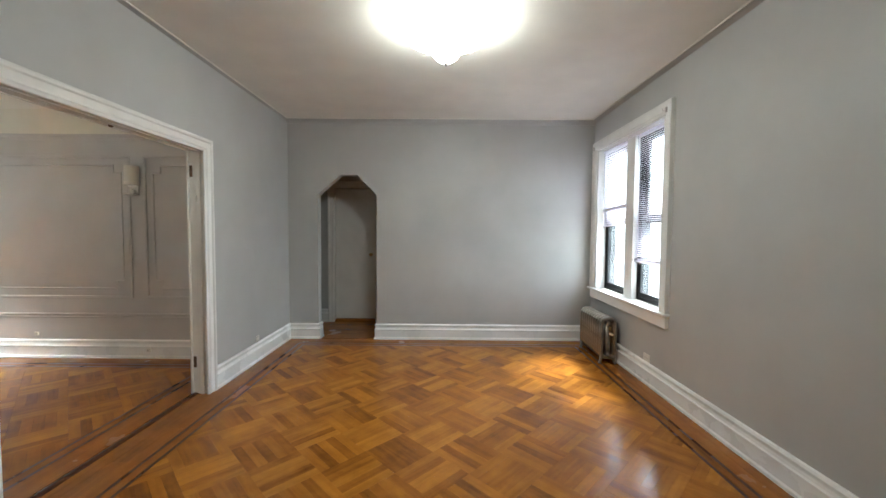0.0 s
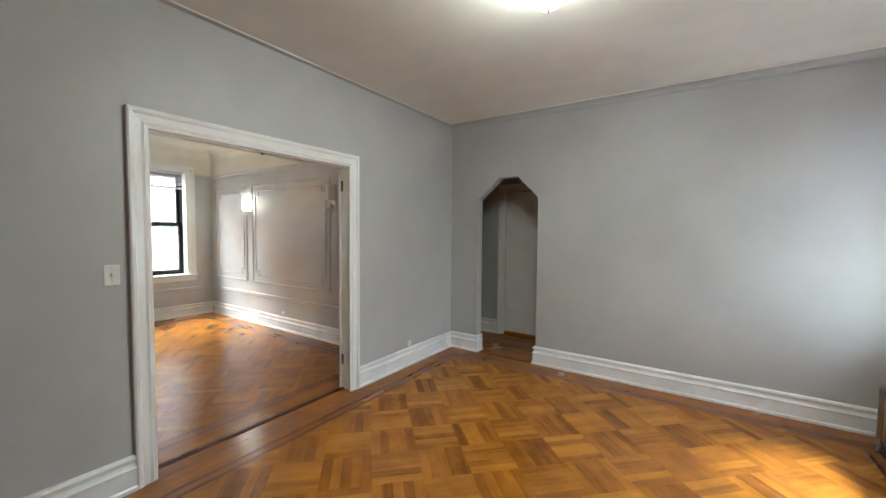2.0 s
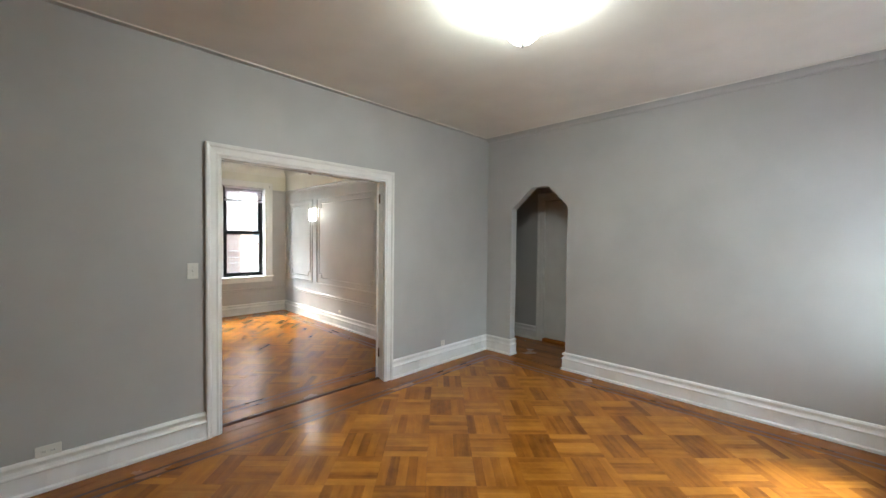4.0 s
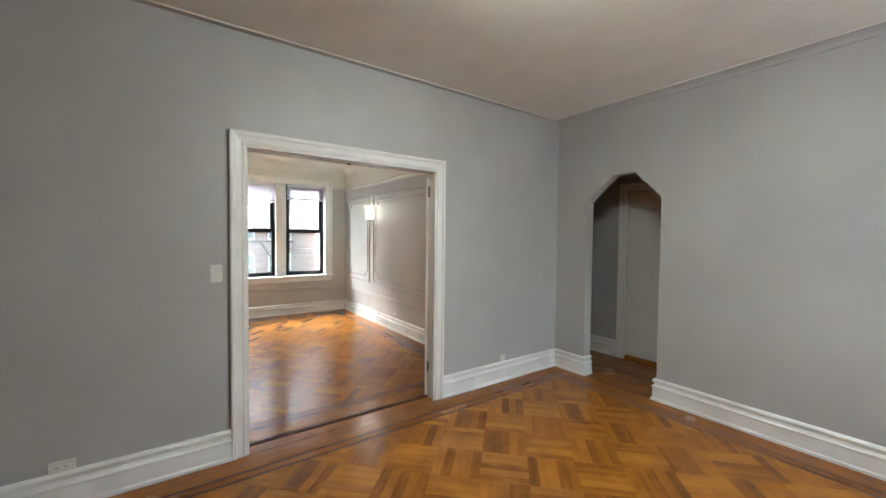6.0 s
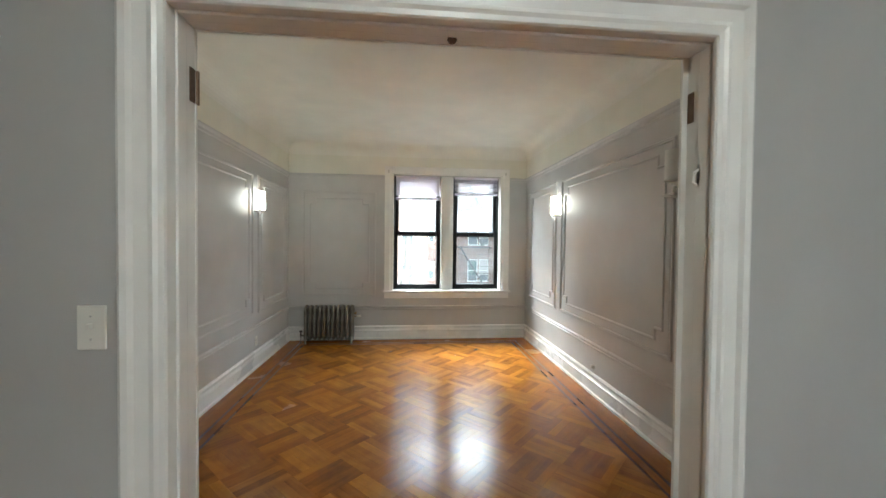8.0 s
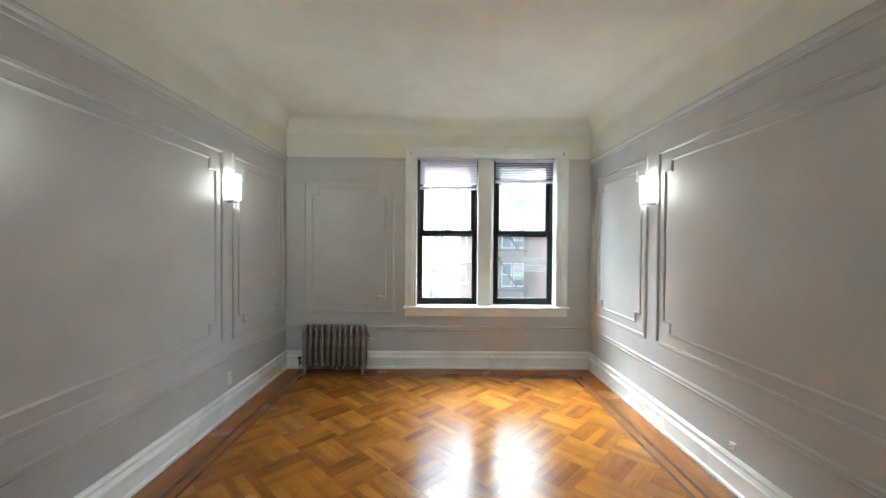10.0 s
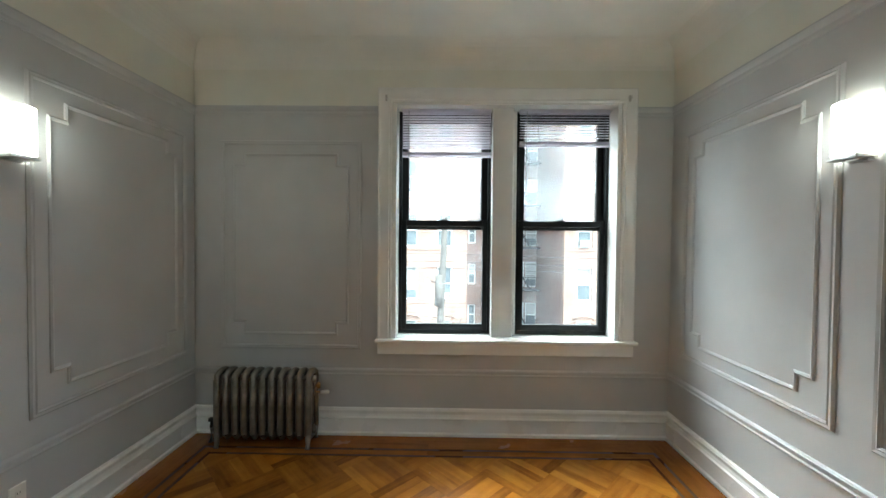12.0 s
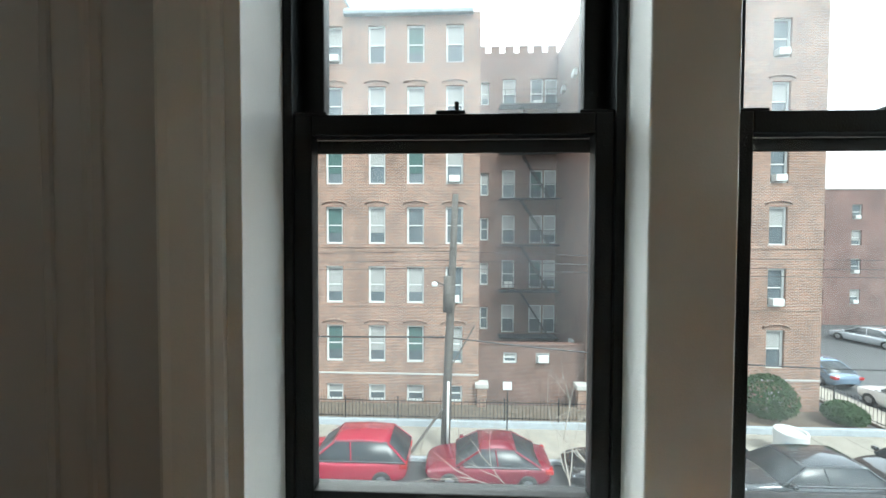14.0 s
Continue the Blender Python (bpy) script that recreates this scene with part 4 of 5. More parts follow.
def threshold():
    ob = tagged(bm_object("floor_threshold", boxed(W2, W1, OPEN[0] - 0.02, OPEN[1] + 0.02, -0.12, -0.0065), SUBFLOOR), "oak plank and a rounded dark saddle strip across the opening", "threshold", kind="structure")
    a, b = W2 - 0.012, W2 + 0.040
    for p, q in ((b, (b + W1 + 0.02) / 2), ((b + W1 + 0.02) / 2, W1 + 0.02)):
        bm = bmesh.new()
        uvl = bm.loops.layers.uv.new("UVMap")
        prism(bm, uvl, [(p + 0.0005, OPEN[0]), (q - 0.0005, OPEN[0]), (q - 0.0005, OPEN[1]), (p + 0.0005, OPEN[1])], -0.006, 0.0006, math.pi / 2)
        part("threshold_plank", bm, OAK_BORDER, ob)
    bm = bmesh.new()
    uvl = bm.loops.layers.uv.new("UVMap")
    prof = [(a + (b - a) * (0.5 - 0.5 * math.cos(math.pi * k / 8)), 0.0005 + 0.0095 * math.sin(math.pi * k / 8)) for k in range(9)]
    rows = [[bm.verts.new((x, y, z)) for x, z in [(a, -0.006)] + prof + [(b, -0.006)]] for y in (OPEN[0], OPEN[1])]
    for k in range(len(rows[0]) - 1):
        f = bm.faces.new((rows[0][k], rows[0][k + 1], rows[1][k + 1], rows[1][k]))
        f.smooth = True
        for l in f.loops:
            l[uvl].uv = (l.vert.co.y, l.vert.co.x)
    bmesh.ops.recalc_face_normals(bm, faces=bm.faces)
    part("saddle", bm, WALNUT, ob, "rounded dark saddle strip")
threshold()

def passage_floor():
    fl = tagged(bm_object("floor_passage", boxed(-3.3, 0.6, N1, HB + 0.06, -0.12, -0.0065), SUBFLOOR), "dark varnished oak strip floor in the passage", "floor", kind="structure")
    bm = bmesh.new()
    uvl = bm.loops.layers.uv.new("UVMap")
    y = N1 + 0.001
    while y < HB + 0.05:
        x = -3.3
        while x < 0.6:
            l = random.uniform(0.7, 1.5)
            prism(bm, uvl, [(x, y), (min(x + l - 0.001, 0.6), y), (min(x + l - 0.001, 0.6), y + 0.056), (x, y + 0.056)], -0.0065, random.uniform(-0.0002, 0.0002), 0)
            x += l
        y += 0.057
    part("floor_strips", bm, OAK_BORDER, fl)["kind"] = "stuff"
passage_floor()

# ---- the street outside ----
GZ = -7.15
def masonry(name, c1, c2, mortar, bw=0.21, bh=0.068, rough=0.85, joint=0.011):
    m, nt, p = nodes_of(name)
    tc = nt.nodes.new("ShaderNodeTexCoord")
    sep = nt.nodes.new("ShaderNodeSeparateXYZ")
    nt.links.new(tc.outputs["Object"], sep.inputs[0])
    s = nt.nodes.new("ShaderNodeMath")
    nt.links.new(sep.outputs[0], s.inputs[0])
    nt.links.new(sep.outputs[1], s.inputs[1])
    cb = nt.nodes.new("ShaderNodeCombineXYZ")
    nt.links.new(s.outputs[0], cb.inputs[0])
    nt.links.new(sep.outputs[2], cb.inputs[1])
    br = nt.nodes.new("ShaderNodeTexBrick")
    br.inputs["Color1"].default_value, br.inputs["Color2"].default_value, br.inputs["Mortar"].default_value = (*c1, 1), (*c2, 1), (*mortar, 1)
    br.inputs["Scale"].default_value = 1.0
    br.inputs["Brick Width"].default_value, br.inputs["Row Height"].default_value, br.inputs["Mortar Size"].default_value = bw, bh, joint
    nt.links.new(cb.outputs[0], br.inputs["Vector"])
    n = nt.nodes.new("ShaderNodeTexNoise")
    n.inputs["Scale"].default_value, n.inputs["Detail"].default_value = 0.6, 8
    nt.links.new(tc.outputs["Object"], n.inputs["Vector"])
    r = nt.nodes.new("ShaderNodeMapRange")
    r.inputs["From Min"].default_value, r.inputs["From Max"].default_value = 0.3, 0.7
    r.inputs["To Min"].default_value, r.inputs["To Max"].default_value = 0.75, 1.2
    nt.links.new(n.outputs[0], r.inputs[0])
    mix = nt.nodes.new("ShaderNodeMix")
    mix.data_type, mix.blend_type = "RGBA", "MULTIPLY"
    mix.inputs[0].default_value = 1
    nt.links.new(br.outputs["Color"], mix.inputs[6])
    nt.links.new(r.outputs[0], mix.inputs[7])
    nt.links.new(mix.outputs[2], p.inputs["Base Color"])
    p.inputs["Roughness"].default_value = rough
    b = nt.nodes.new("ShaderNodeBump")
    b.inputs["Strength"].default_value, b.inputs["Distance"].default_value, b.invert = 0.6, 0.01, True
    nt.links.new(br.outputs["Fac"], b.inputs["Height"])
    nt.links.new(b.outputs[0], p.inputs["Normal"])
    return m

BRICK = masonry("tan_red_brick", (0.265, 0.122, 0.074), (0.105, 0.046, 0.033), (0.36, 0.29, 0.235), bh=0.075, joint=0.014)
# browner, darker brick: the recessed court's shade is put into its colour
BRICK_DK = masonry("brown_brick_with_shade", (0.165, 0.08, 0.056), (0.10, 0.05, 0.037), (0.22, 0.175, 0.15))
BRICK_FAR = masonry("dark_red_brick", (0.17, 0.075, 0.06), (0.13, 0.06, 0.05), (0.2, 0.16, 0.14))
WHITE_OUT = plain("white_window_paint_outdoor", (0.58, 0.58, 0.56), 0.5, 0, 0.06, 6, 0.05)
DARK_PANE = plain("dark_reflecting_pane", (0.10, 0.12, 0.13), 0.06, 0, 0.3, 1.5, 0)
SHADE = plain("drawn_window_shade", (0.30, 0.30, 0.285), 0.8, 0, 0.15, 3, 0.05)
GREEN_SHADE = plain("green_window_shade", (0.055, 0.105, 0.095), 0.7, 0, 0.15, 3, 0.05)
SLATE = plain("blue_grey_slate", (0.24, 0.29, 0.32), 0.55, 0, 0.2, 5, 0.4)
ASPHALT = plain("asphalt", (0.055, 0.056, 0.058), 0.85, 0, 0.25, 6, 0.5)
CONCRETE = plain("pale_concrete", (0.27, 0.245, 0.205), 0.85, 0, 0.14, 2, 0.3)
KERB = plain("blue_grey_kerb_stone", (0.34, 0.37, 0.39), 0.8, 0, 0.12, 5, 0.3)
SOIL = plain("bare_garden_soil", (0.12, 0.095, 0.07), 0.95, 0, 0.3, 4, 0.8)
IRON = plain("black_iron", (0.02, 0.02, 0.022), 0.5, 0.5, 0.2, 20, 0.2)
POLE = plain("weathered_grey_timber", (0.09, 0.08, 0.07), 0.85, 0, 0.25, 8, 0.6)
BARK = plain("pale_bare_bark", (0.30, 0.26, 0.22), 0.9, 0, 0.2, 20, 0.4)
LEAF = plain("clipped_evergreen_leaf", (0.05, 0.085, 0.035), 0.9, 0, 0.35, 9, 0.0)
LEAF.node_tree.nodes["Principled BSDF"].inputs["Specular IOR Level"].default_value = 0.1
RUBBER = plain("tyre_rubber", (0.02, 0.02, 0.02), 0.8, 0, 0.1, 20, 0.1)

tagged(bm_object("ground", boxed(-420, 400, -400, 400, GZ - 0.5, GZ), ASPHALT), "grey asphalt street", "ground", kind="structure")
XF = -25.0   # facade
def paving():
    pv = tagged(bm_object("pavement", boxed(-22.9, -20.6, -45, 21.8, GZ, GZ + 0.13), SOIL), "pale concrete pavement slabs", "pavement", kind="structure")
    bm = boxed(-1.13, 1.13, -0.74, 0.74, 0, 0.02, bevel=0.006, seg=1)
    me = bpy.data.meshes.new("paving_slab")
    bm.to_mesh(me)
    bm.free()
    me.materials.append(CONCRETE)
    for i in range(28):
        s = new("paving_slab", me)
        s.parent = pv
        s.location = (-21.76, -19.0 + i * 1.5, GZ + 0.128)
    part("kerb", boxed(-20.62, -20.45, -45, 21.8, GZ, GZ + 0.15, bevel=0.02), KERB, pv, "blue-grey kerb stone")
    return pv
paving()
tagged(bm_object("garden_strip", boxed(-25.0, -23.1, -45, 21.1, GZ, GZ + 0.25), SOIL), "bare soil strip in front of the building", "garden bed", kind="structure")
tagged(bm_object("garden_kerb", boxed(-23.1, -22.9, -45, 21.4, GZ, GZ + 0.42, bevel=0.02), KERB), "low blue-grey stone kerb along the garden", "kerb", kind="structure")

def side_paving():
    pv = tagged(bm_object("pavement_side", boxed(-60, -20.6, 21.9, 23.7, GZ, GZ + 0.13), SOIL), "pale concrete pavement along the side street", "pavement", kind="structure")
    me = bpy.data.meshes.new("paving_slab")
    bm = boxed(-0.74, 0.74, -0.88, 0.88, 0, 0.02, bevel=0.006, seg=1)
    bm.to_mesh(me)
    bm.free()
    me.materials.append(CONCRETE)
    for i in range(27):
        s = new("paving_slab", me)
        s.parent = pv
        s.location = (-21.4 - i * 1.5, 22.8, GZ + 0.128)
side_paving()

def fence(y0, y1, x):
    ob = thing("iron_fence", "black wrought iron railing on a low stone kerb", "fence", Matrix.Translation((x, y0, GZ + 0.42)))
    n = int((y1 - y0) / 0.16)
    bm = tube(bmesh.new(), [(0, 0, 0), (0, 0, 0.92)], 0.011, 4)
    tube(bm, [(0, 0, 0.92), (0, 0, 1.0)], [0.018, 0.002], 4)
    me = bpy.data.meshes.new("picket")
    bm.to_mesh(me)
    bm.free()
    me.materials.append(IRON)
    for i in range(n):
        p = new("picket", me)
        p.parent = ob
        p.location = (0, i * 0.16, 0)
    for z in (0.12, 0.82):
        part("rail", boxed(-0.012, 0.012, 0, y1 - y0, z, z + 0.03), IRON, ob)
    for k in range(int((y1 - y0) / 2.4) + 1):
        part("post", boxed(-0.03, 0.03, k * 2.4 - 0.03, k * 2.4 + 0.03, 0, 1.05, bevel=0.008), IRON, ob)
    return ob
fence(-12.0, 9.2, -23.0)
side = fence(0.0, 7.2, 0.0)
side.matrix_world = pose(-22.9, 21.2, GZ + 0.42, 0, 0, 90)

def win_meshes(w, h):
    """Shared meshes of a white double-hung facade window, origin at its lower middle, facing +x."""
    f = 0.085
    fr = bmesh.new()
    for a, b, c, d in ((-w / 2, -w / 2 + f, 0, h), (w / 2 - f, w / 2, 0, h), (-w / 2 + f, w / 2 - f, 0, f), (-w / 2 + f, w / 2 - f, h - f, h), (-w / 2 + f, w / 2 - f, h * 0.5 - 0.03, h * 0.5 + 0.03)):
        box(fr, -0.10, 0.0 if c != h * 0.5 - 0.03 else -0.02, a, b, c, d)
    out = {}
    for nm, bm, mat in (("frame", fr, WHITE_OUT),
                        ("pane", boxed(-0.09, -0.07, -w / 2 + f, w / 2 - f, f, h * 0.5 - 0.03), DARK_PANE),
                        ("pane_top", boxed(-0.08, -0.06, -w / 2 + f, w / 2 - f, h * 0.5 + 0.03, h - f), DARK_PANE),
                        ("sill", boxed(-0.10, 0.07, -w / 2 - 0.07, w / 2 + 0.07, -0.10, 0.0), STONE),
                        ("shade", boxed(-0.065, -0.05, -w / 2 + f, w / 2 - f, h * 0.5 + 0.03, h - f), SHADE),
                        ("shade_long", boxed(-0.065, -0.05, -w / 2 + f, w / 2 - f, h * 0.3, h - f), SHADE),
                        ("shade_green", boxed(-0.065, -0.05, -w / 2 + f, w / 2 - f, h * 0.3, h - f), GREEN_SHADE),
                        ("ac", boxed(-0.05, 0.28, -0.27, 0.27, f, 0.42, bevel=0.02), WHITE_OUT)):
        me = bpy.data.meshes.new(nm)
        bm.normal_update()
        bm.to_mesh(me)
        bm.free()
        me.materials.append(mat)
        out[nm] = me
    return out

def untag(ob):
    for k in ("label", "category", "kind"):
        if k in ob:
            del ob[k]

WROWS = [-4.80 + 2.99 * k for k in range(6)]
WH = 1.86   # height of a facade window
def add_window(parent, M, x, y, z, turn=0):
    w = new("window", M["frame"])
    w.parent = parent
    w.matrix_basis = pose(x, y, z, 0, 0, turn)
    for nm in ("pane", "pane_top", "sill"):
        o = new("pane" if nm != "sill" else "sill", M[nm])
        o.parent = w
    r = random.random()
    if r < 0.78:
        o = new("window_shade", M["shade" if r < 0.5 else "shade_long" if r < 0.72 else "shade_green"])
        o.parent = w
    if r > 0.9 or 0.3 < r < 0.36:
        o = new("air_conditioner", M["ac"])
        o.parent = w
    return w

def apartment_house():
    ob = thing("apartment_building", "six-storey tan brick apartment building with white windows and a recessed court", "apartment building")
    MW, MS, MB = win_meshes(0.86, WH), win_meshes(0.55, 1.5), win_meshes(0.86, 0.85)
    MB["shade_green"] = MB["shade_long"]
    left = [-9.7, -7.7, -5.6, -3.55, -1.39, 0.56, 2.50]
    right = [10.3, 12.26, 14.22, 18.1]
    top = 12.6
    def facade(nm, y0, y1, cols, hi):
        holes = [(c - 0.43, c + 0.43, z, z + WH) for c in cols for z in WROWS]
        base = [(c - 0.43, c + 0.43, -6.80, -5.95) for c in cols]
        w = wall_mesh(nm, "x", XF - 0.35, XF, y0, y1, GZ, hi, holes + base, [BRICK] * 5, "")
        w.parent = ob
        untag(w)
        w["label"] = "weathered tan and red brickwork"
        for c in cols:
            for z in WROWS:
                add_window(ob, MW, XF - 0.12, c, z)
            add_window(ob, MB, XF - 0.12, c, -6.80)
            for z in WROWS[::2]:
                pts = [(XF + 0.03, c - 0.62, z + 2.0), (XF + 0.03, c - 0.45, z + 2.1), (XF + 0.03, c, z + 2.16), (XF + 0.03, c + 0.45, z + 2.1), (XF + 0.03, c + 0.62, z + 2.0)]
                part("hood_moulding", tube(bmesh.new(), pts, 0.05, 6), BRICK, ob, smooth=True)
        for z in (-5.42, -1.98, 1.0):
            part("string_course", boxed(XF, XF + 0.035, y0, y1, z, z + 0.09, bevel=0.01), STONE if z < -4 else BRICK, ob)
        return w
    facade("wall", -14.0, 3.75, left, top)
    facade("wall", 9.16, 20.23, right, top + 1.2)
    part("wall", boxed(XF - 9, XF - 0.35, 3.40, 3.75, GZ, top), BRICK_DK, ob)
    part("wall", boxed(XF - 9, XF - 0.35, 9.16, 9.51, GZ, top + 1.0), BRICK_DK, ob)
    part("wall", boxed(XF - 14, XF - 0.35, 19.88, 20.23, GZ, top + 1.2), BRICK, ob)
    part("wall", boxed(XF - 14, XF - 13.6, -14, 20.6, GZ, top), BRICK_DK, ob)
    xb = -31.5
    cols = [(4.44, MS, 0.55, 1.5), (6.04, MW, 0.86, WH), (7.85, MW, 0.86, WH), (8.78, MW, 0.86, WH)]
    holes = [(c - w / 2, c + w / 2, z + (WH - h) / 2, z + (WH - h) / 2 + h) for c, _, w, h in cols for z in WROWS]
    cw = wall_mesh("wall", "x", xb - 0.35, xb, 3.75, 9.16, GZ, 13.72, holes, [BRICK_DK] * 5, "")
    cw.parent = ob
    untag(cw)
    cw["label"] = "brown brick court wall with shade put into its colour"
    for c, M, w, h in cols:
        for z in WROWS:
            add_window(ob, M, xb - 0.12, c, z + (WH - h) / 2)
    for z in WROWS:
        for x in (-27.5, -29.7):
            add_window(ob, MS, x, 9.25, z + 0.2, -90)
    for k in range(6):
        part("merlon", boxed(xb - 0.35, xb, 3.9 + k * 0.93, 4.45 + k * 0.93, 13.72, 14.1), BRICK_DK, ob)
        part("merlon_cap", boxed(xb - 0.38, xb + 0.03, 3.88 + k * 0.93, 4.47 + k * 0.93, 14.1, 14.18), STONE, ob)
    # slate roof with a gable over the left wing
    bm = bmesh.new()
    a = [bm.verts.new(p) for p in ((XF + 0.25, -3.0, top), (XF + 0.25, 3.4, top), (XF - 2.2, 3.4, top + 2.4), (XF - 2.2, -3.0, top + 2.4))]
    b = [bm.verts.new((v.co.x - 0.15, v.co.y, v.co.z + 0.2)) for v in a]
    for f in ((0, 1, 2, 3), ):
        bm.faces.new([a[i] for i in f][::-1])
        bm.faces.new([b[i] for i in f])
    for i in range(4):
        bm.faces.new((a[i], a[(i + 1) % 4], b[(i + 1) % 4], b[i]))
    part("roof", bm, SLATE, ob, "blue-grey slate roof slope")
    part("gutter", boxed(XF, XF + 0.28, -3.0, 3.4, top - 0.16, top + 0.02, bevel=0.03), SLATE, ob)
    bm = bmesh.new()
    tri = ((-8.4, top - 0.05), (-2.6, top - 0.05), (-5.3, top + 4.4))
    lo, hi = [bm.verts.new((XF - 0.3, y, z)) for y, z in tri], [bm.verts.new((XF + 0.002, y, z)) for y, z in tri]
    bm.faces.new(lo)
    bm.faces.new(hi[::-1])
    for i in range(3):
        bm.faces.new((lo[i], lo[(i + 1) % 3], hi[(i + 1) % 3], hi[i]))
    bmesh.ops.recalc_face_normals(bm, faces=bm.faces)
    part("gable", bm, BRICK, ob, "pointed brick gable")
    part("gable_coping", tube(bmesh.new(), [(XF - 0.1, -2.5, top - 0.1), (XF - 0.1, -5.3, top + 4.45), (XF - 0.1, -8.5, top - 0.1)], 0.14, 6), SLATE, ob)
    part("downspout", tube(bmesh.new(), [(XF + 0.07, 16.14, GZ + 0.2), (XF + 0.07, 16.14, top + 1.0)], 0.05, 8), BRICK_DK, ob)
    # low wall that closes the court, with two small windows
    MC = win_meshes(0.7, 0.55)
    lows = (5.4, 7.06)
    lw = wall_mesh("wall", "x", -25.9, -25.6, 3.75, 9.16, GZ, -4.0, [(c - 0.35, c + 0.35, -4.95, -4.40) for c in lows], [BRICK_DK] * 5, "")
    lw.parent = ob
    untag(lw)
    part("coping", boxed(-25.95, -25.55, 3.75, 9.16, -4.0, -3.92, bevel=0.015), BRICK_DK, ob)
    for c in lows:
        add_window(ob, MC, -25.68, c, -4.95)
    # court entrance piers
    for y in (3.9, 8.85):
        part("court_pier", boxed(XF - 0.2, XF + 0.25, y - 0.25, y + 0.25, GZ, -5.95, bevel=0.03), BRICK, ob)
        part("pier_cap", boxed(XF - 0.28, XF + 0.33, y - 0.33, y + 0.33, -5.95, -5.72, bevel=0.03), STONE, ob)
    return ob
apartment_house()

def fire_escape():
    ob = thing("fire_escape", "black iron fire escape with slanting stairs on a court wall", "fire escape", Matrix.Translation((-31.5, 0, 0)))
    for i, z in enumerate(WROWS):
        pz = z - 0.12
        bm = bmesh.new()
        for k in range(9):
            box(bm, 0.0 + k * 0.11, 0.05 + k * 0.11, 5.35, 9.2, pz, pz + 0.03)
        box(bm, 0.95, 1.0, 5.35, 9.2, pz - 0.06, pz + 0.05)
        part("platform", bm, IRON, ob)
        rl = bmesh.new()
        for zz in (0.45, 0.9):
            box(rl, 0.96, 0.99, 5.35, 9.2, pz + zz, pz + zz + 0.03)
        for k in range(14):
            box(rl, 0.965, 0.985, 5.36 + k * 0.293, 5.38 + k * 0.293, pz, pz + 0.9)
        part("railing", rl, IRON, ob)
        if i < 5:
            for x in (0.35, 0.85):
                part("stair_stringer", tube(bmesh.new(), [(x, 8.6, pz), (x, 6.7, pz + 3.02)], 0.035, 6), IRON, ob)
            tr = bmesh.new()
            for k in range(12):
                f = (k + 0.5) / 12
                box(tr, 0.35, 0.85, 8.6 - 1.9 * f - 0.08, 8.6 - 1.9 * f + 0.08, pz + 3.02 * f, pz + 3.02 * f + 0.02)
            part("treads", tr, IRON, ob)
    return ob
fire_escape()

def far_building():
    ob = thing("brick_building", "four-storey dark red brick building across the side street", "apartment building")
    M = win_meshes(1.0, 1.5)
    x, y0, y1, hi = -46.0, 21.0, 62.0, 6.6
    cols = [25.0 + 3.6 * k for k in range(10)]
    rows = [-5.0, -1.9, 1.0, 3.6]
    holes = [(c - 0.5, c + 0.5, z, z + 1.5) for c in cols for z in rows]
    w = wall_mesh("wall", "x", x - 0.4, x, y0, y1, GZ, hi, holes, [BRICK_FAR] * 5, "")
    w.parent = ob
    untag(w)
    part("roof", boxed(x - 14, x - 0.4, y0, y1, hi - 0.6, hi - 0.3), BRICK_FAR, ob)
    part("parapet_cap", boxed(x - 0.45, x + 0.08, y0, y1, hi, hi + 0.12), STONE, ob)
    for c in cols:
        for z in rows:
            add_window(ob, M, x - 0.12, c, z)
    part("wall", boxed(x - 14, x - 0.4, y0, y0 + 0.4, GZ, hi), BRICK_FAR, ob)
    return ob
far_building()

def utility_pole():
    ob = thing("utility_pole", "weathered wooden utility pole with transformer hardware on the pavement", "utility pole", Matrix.Translation((-20.9, 2.2, GZ + 0.13)))
    part("pole", tube(bmesh.new(), [(0, 0, 0), (-0.03, 0.14, 4), (-0.05, 0.30, 8), (-0.06, 0.38, 10.2)], [0.19, 0.17, 0.14, 0.12], 12), POLE, ob, smooth=True)
    part("riser_pipe", tube(bmesh.new(), [(0.2, 0.1, 0), (0.18, 0.14, 2.9)], 0.05, 8), WHITE_OUT, ob, smooth=True)
    part("sleeve", tube(bmesh.new(), [(0.05, 0.1, 5.6), (0.04, 0.12, 7.0)], [0.2, 0.18], 10), POLE, ob, smooth=True)
    part("bracket", tube(bmesh.new(), [(0.1, 0.1, 6.6), (0.3, -0.35, 6.8)], 0.03, 6), IRON, ob)
    part("street_light", lathe(bmesh.new(), [(0, 0), (0.10, 0.02), (0.13, 0.1), (0.08, 0.2), (0, 0.22)], 12, (0.3, -0.4, 6.6)), WHITE_OUT, ob, "small white lamp head", True)
    part("brace", tube(bmesh.new(), [(0.1, 0.15, 3.3), (0.3, 1.15, 5.15)], 0.03, 6), POLE, ob)
    part("guy_wire", tube(bmesh.new(), [(0.15, -0.1, 1.8), (0.6, -1.5, 0.0)], 0.05, 6), POLE, ob, "slanting timber guard")
    return ob
utility_pole()

